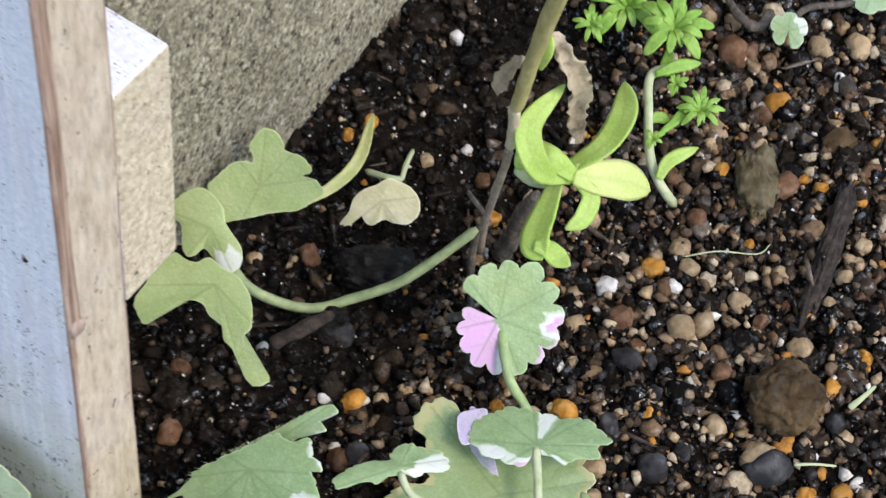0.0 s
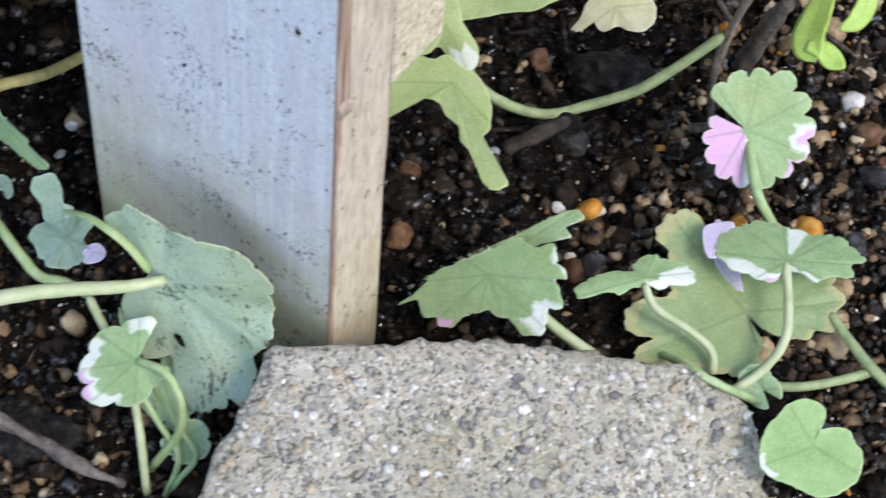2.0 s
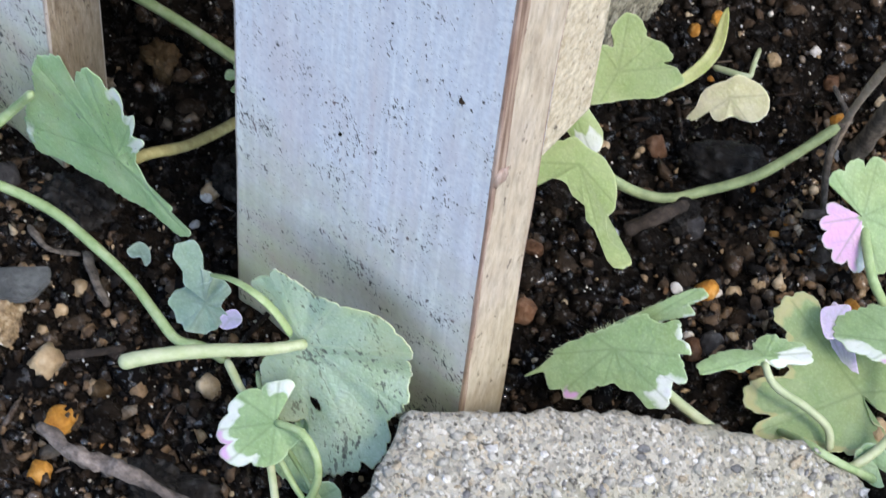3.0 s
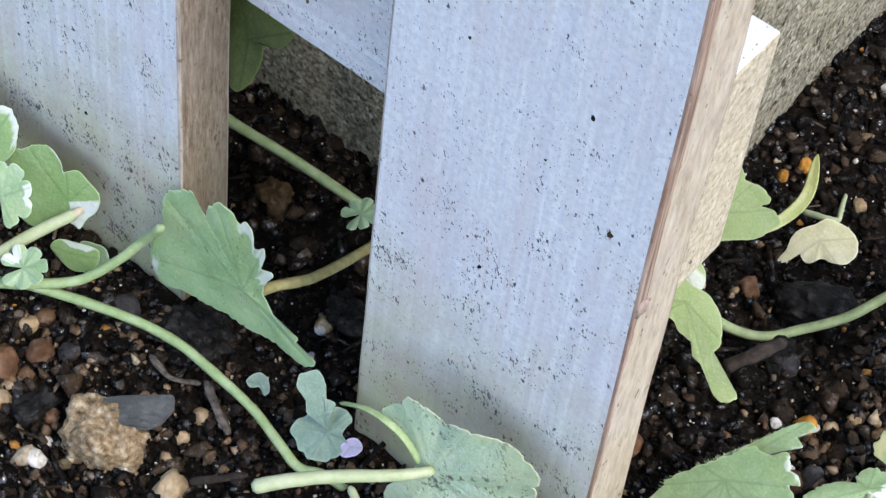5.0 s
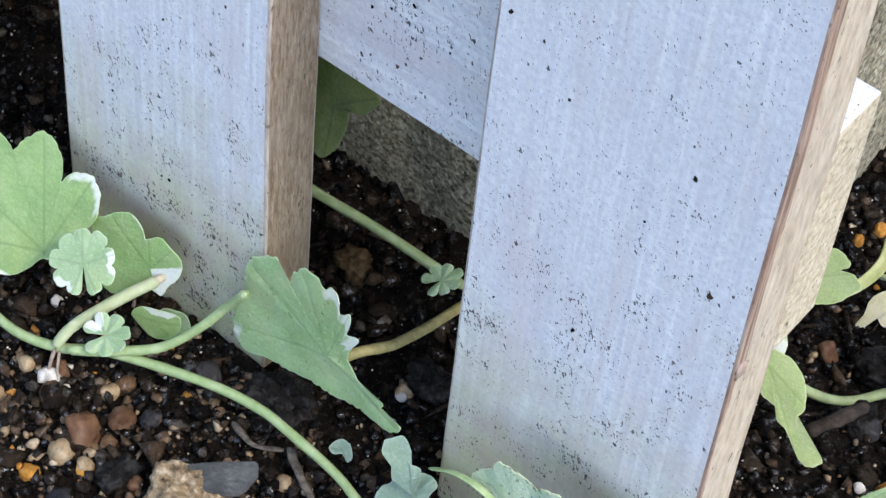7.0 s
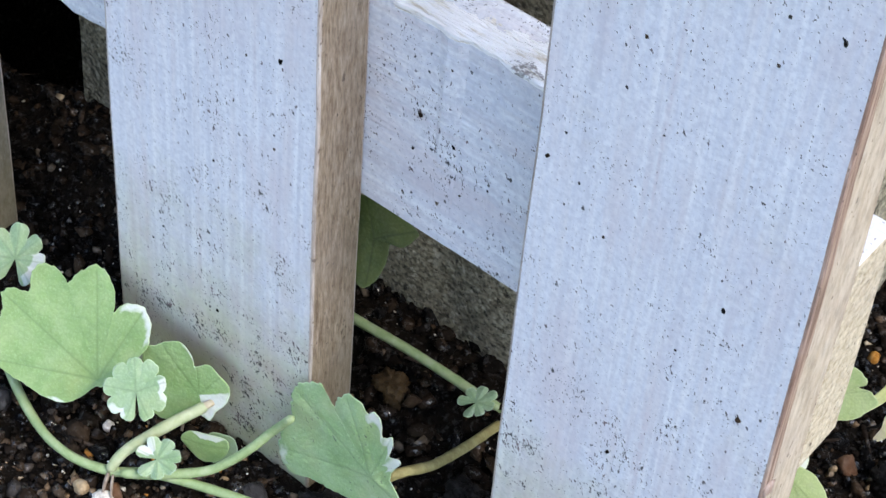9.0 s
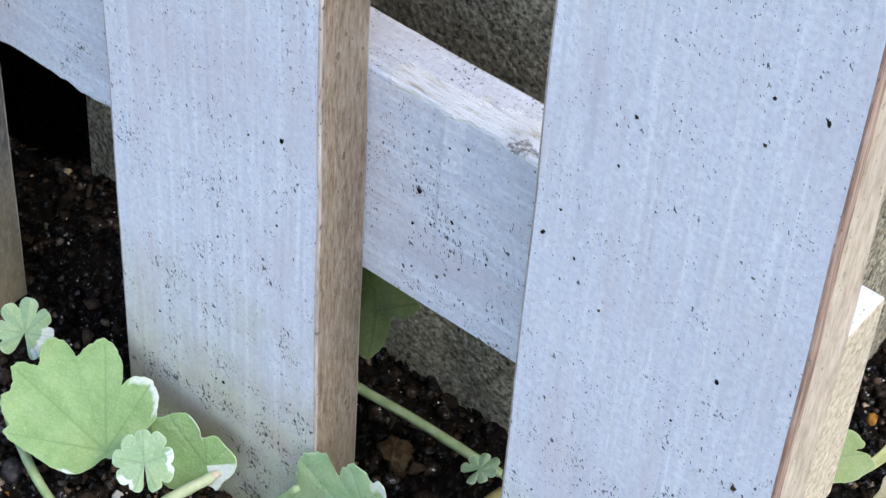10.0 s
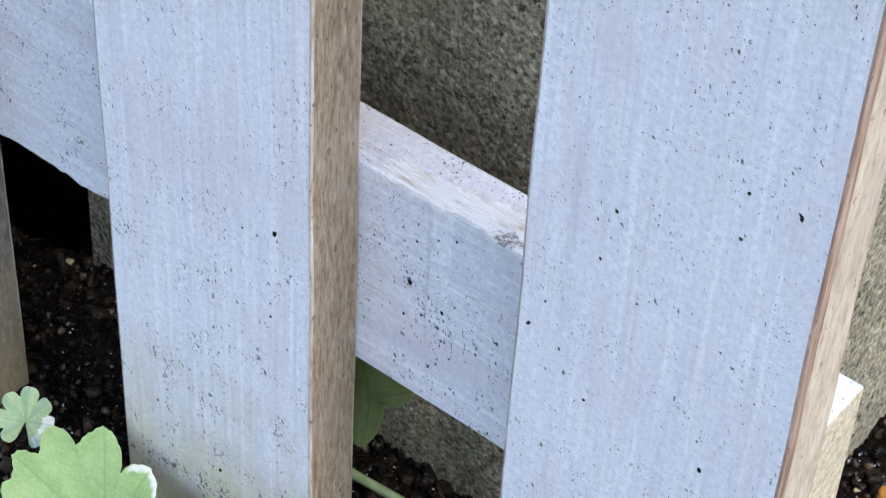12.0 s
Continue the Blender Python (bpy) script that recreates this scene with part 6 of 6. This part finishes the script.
tagged(tube("twig", [(0.1698, 0.1087, 0.0020), (0.1742, 0.1127, 0.0030), (0.1798, 0.1172, 0.0020), (0.1807, 0.1206, 0.0020)], 0.00014, 0.0001, STEM_PALE, seed=51), "fine pale root fibre on the soil", "twig")
tagged(tube("twig", [(0.2062, 0.0837, 0.0030), (0.2088, 0.0858, 0.0030), (0.2119, 0.0884, 0.0020)], 0.0003, 0.0002, STEM_PALE, seed=52), "short pale straw lying on the soil", "twig")
tagged(tube("flake", [(0.2083, 0.0989, 0.0030), (0.2092, 0.1012, 0.0040), (0.2098, 0.1055, 0.0030)], 0.0006, 0.0003, STEM_PALE, seed=53, flat=0.3), "small white flake lying on the soil", "flake")


def boulder(name, label, category, xy, r, stretch, mat, seed, rot, sink, boxy, rough):
    vs, fs = rock_shapes(5, 1, seed, rough, boxy)[0]
    for i, v in enumerate(vs):
        q = Vector(v) + Vector((seed, 0, 0))
        vs[i] *= 1 + 0.22 * rough * noise.noise(q * 7) + 0.18 * rough * noise.noise(q * 15) + 0.12 * rough * noise.noise(q * 30)
    vs = vs * np.array(stretch) * r
    ob = mesh_ob(name, vs, fs, mat, smooth=True)
    ob.matrix_world = Matrix.Translation((*xy, soil_height(*xy) + r * sink)) @ Euler([radians(a) for a in rot]).to_matrix().to_4x4()
    return tagged(ob, label, category)


boulder("clod", "round lump of brown crumbly soil", "soil clod", (0.1986, 0.0940), 0.0062, (1, 1, 0.85), STONE["clod"][0], 3, (0, 0, 0), 0.5, 0.2, 0.32)
boulder("stone", "long olive-brown stone half sunk in the soil", "stone", (0.1712, 0.1324), 0.0051, (0.75, 1.5, 0.6), STONE["olive"][0], 4, (0, 0, 28), 0.3, 0.4, 0.3)
boulder("charcoal", "black hollow lump of charred wood", "charcoal", (0.1258, 0.0786), 0.0062, (1.2, 0.75, 0.6), STONE["char"][0], 5, (0, 0, 35), 0.25, 0.3, 0.3)
boulder("clod", "dark crumbly clod lying against the stalk", "soil clod", (0.1266, 0.0620), 0.0036, (1.1, 0.8, 0.9), STONE["char"][0], 15, (0, 0, 20), 0.5, 0.5, 0.45)
boulder("stone", "rough tan stone half sunk in the soil", "stone", (0.0555, -0.0303), 0.0061, (1.1, 0.85, 0.9), STONE["conglomerate"][0], 6, (0, 0, 30), 0.4, 0.6, 0.3)
def slate_chip():
    """A thin half-round chip with one straight broken edge."""
    top = [(-1.0, 0.06), (-0.5, 0.11), (0.1, 0.10), (0.96, 0.04)]
    arc = [(math.cos(radians(a)) * (1.0 + 0.03 * math.sin(a)), -math.sin(radians(a)) * (1.070 + 0.04 * math.sin(a * 0.7))) for a in range(10, 171, 8)]
    line = [Vector((x * 0.0060, y * 0.0060, 0)) for x, y in top + arc]
    bm = bmesh.new()
    face = bm.faces.new([bm.verts.new(v) for v in line])
    up = bmesh.ops.extrude_face_region(bm, geom=[face])
    for v in up["geom"]:
        if isinstance(v, bmesh.types.BMVert):
            v.co.z += 0.0011
    bmesh.ops.recalc_face_normals(bm, faces=bm.faces[:])
    bmesh.ops.bevel(bm, geom=[e for e in bm.edges if len(e.link_faces) == 2 and e.calc_face_angle(0) > 1.0], offset=0.0003, segments=2, affect="EDGES")
    ob = part("slate_chip", bm, STONE["slate"][0], None)
    ob.matrix_world = pose(0.0564, -0.0225, 0.0042, -6, 5, 49.4)
    return tagged(ob, "flat grey half-round chip of slate on the soil", "slate")


slate_chip()
boulder("clod", "crumbly brown clod behind the fence", "soil clod", (0.0437, 0.0255), 0.0031, (1, 0.9, 0.7), STONE["clod"][0], 8, (0, 0, 0), 0.4, 0.4, 0.5)
boulder("clod", "large dark crumbly clod of soil", "soil clod", (0.0520, -0.0032), 0.0051, (1.1, 0.8, 0.6), STONE["char"][0], 9, (0, 0, 0), 0.2, 0.4, 0.5)
boulder("clod", "dark clod of soil at the foot of the fence", "soil clod", (0.0688, 0.0164), 0.0043, (1, 0.8, 0.7), STONE["char"][0], 10, (0, 0, 0), 0.3, 0.4, 0.32)
boulder("charcoal", "black chunk of charcoal in the soil", "charcoal", (0.0426, -0.0328), 0.0037, (0.6, 1.1, 0.5), STONE["char"][0], 11, (0, 0, -10), 0.4, 0.9, 0.3)
boulder("stone", "dark rounded stone in the soil", "stone", (0.0985, -0.0340), 0.0058, (1.2, 0.8, 0.55), STONE["char"][0], 12, (0, 0, 30), 0.1, 0.5, 0.48)
boulder("clod", "dark clod beside the picket", "soil clod", (0.0538, -0.0054), 0.0049, (1, 0.9, 0.6), STONE["char"][0], 13, (0, 0, 0), 0.2, 0.4, 0.45)

# splashes of soil stuck to the paint: x, z, size on the pickets' fronts and on the rail
SPLASH = [(0.0376, 0.0982, 5), (0.0307, 0.0952, 2), (0.0235, 0.0677, 2), (0.0116, 0.0437, 2), (0.009, 0.039, 2), (0.0364, 0.082, 2), (0.0364, 0.079, 3), (0.0238, 0.0311, 3), (0.0979, 0.1405, 3), (0.1163, 0.1549, 3), (0.1237, 0.1555, 5), (0.1162, 0.147, 3), (0.1164, 0.1028, 3), (0.0963, 0.1308, 2), (0.1028, 0.1265, 2), (0.0914, 0.1097, 2), (0.1107, 0.0899, 2), (0.1032, 0.0603, 3), (0.0893, 0.056, 2), (0.0965, 0.1027, 3), (0.1222, 0.0839, 5), (0.0859, 0.1114, 3), (0.0883, 0.1173, 2)]
SPLASH_RAIL = [(0.0606, 0.1030, 2), (0.0620, 0.0880, 3), (0.0690, 0.0835, 2), (0.0545, 0.0830, 3), (0.0640, 0.0790, 2), (0.0580, 0.0850, 2), (0.0565, 0.1001, 2), (0.064, 0.1049, 2), (0.0555, 0.0906, 4), (0.0598, 0.0744, 3), (0.0531, 0.0722, 3)]
spots = [((x, -0.00002, z), 0.00012 * n, 1.0) for x, z, n in SPLASH] + [((x, T + 0.0002, z), 0.00012 * n, 1.0) for x, z, n in SPLASH_RAIL]
dabs = [(vs * np.array([1.0, 0.22, 1.0]), fs) for vs, fs in rock_shapes(2, 9, 15, 0.9, 0.3)]


def lean(r_):
    a = r_.uniform(-0.6, 0.6)
    return np.array([[0.75 * math.cos(a), 0, 1.2 * math.sin(a)], [0, 1, 0], [-0.75 * math.sin(a), 0, 1.2 * math.cos(a)]])


splash = scatter("dirt_specks", dabs, spots, MAT_CRUMB, turn=lean)
tagged(splash, "dried black splashes of soil on the white paint", "dirt", kind="stuff")
boulder("bark_chip", "long dark splinter of bark in the soil", "bark", (0.1894, 0.1257), 0.0045, (0.38, 3.06, 0.3), BARK, 19, (0, 12, 13.7), 0.25, 0.9, 0.45)
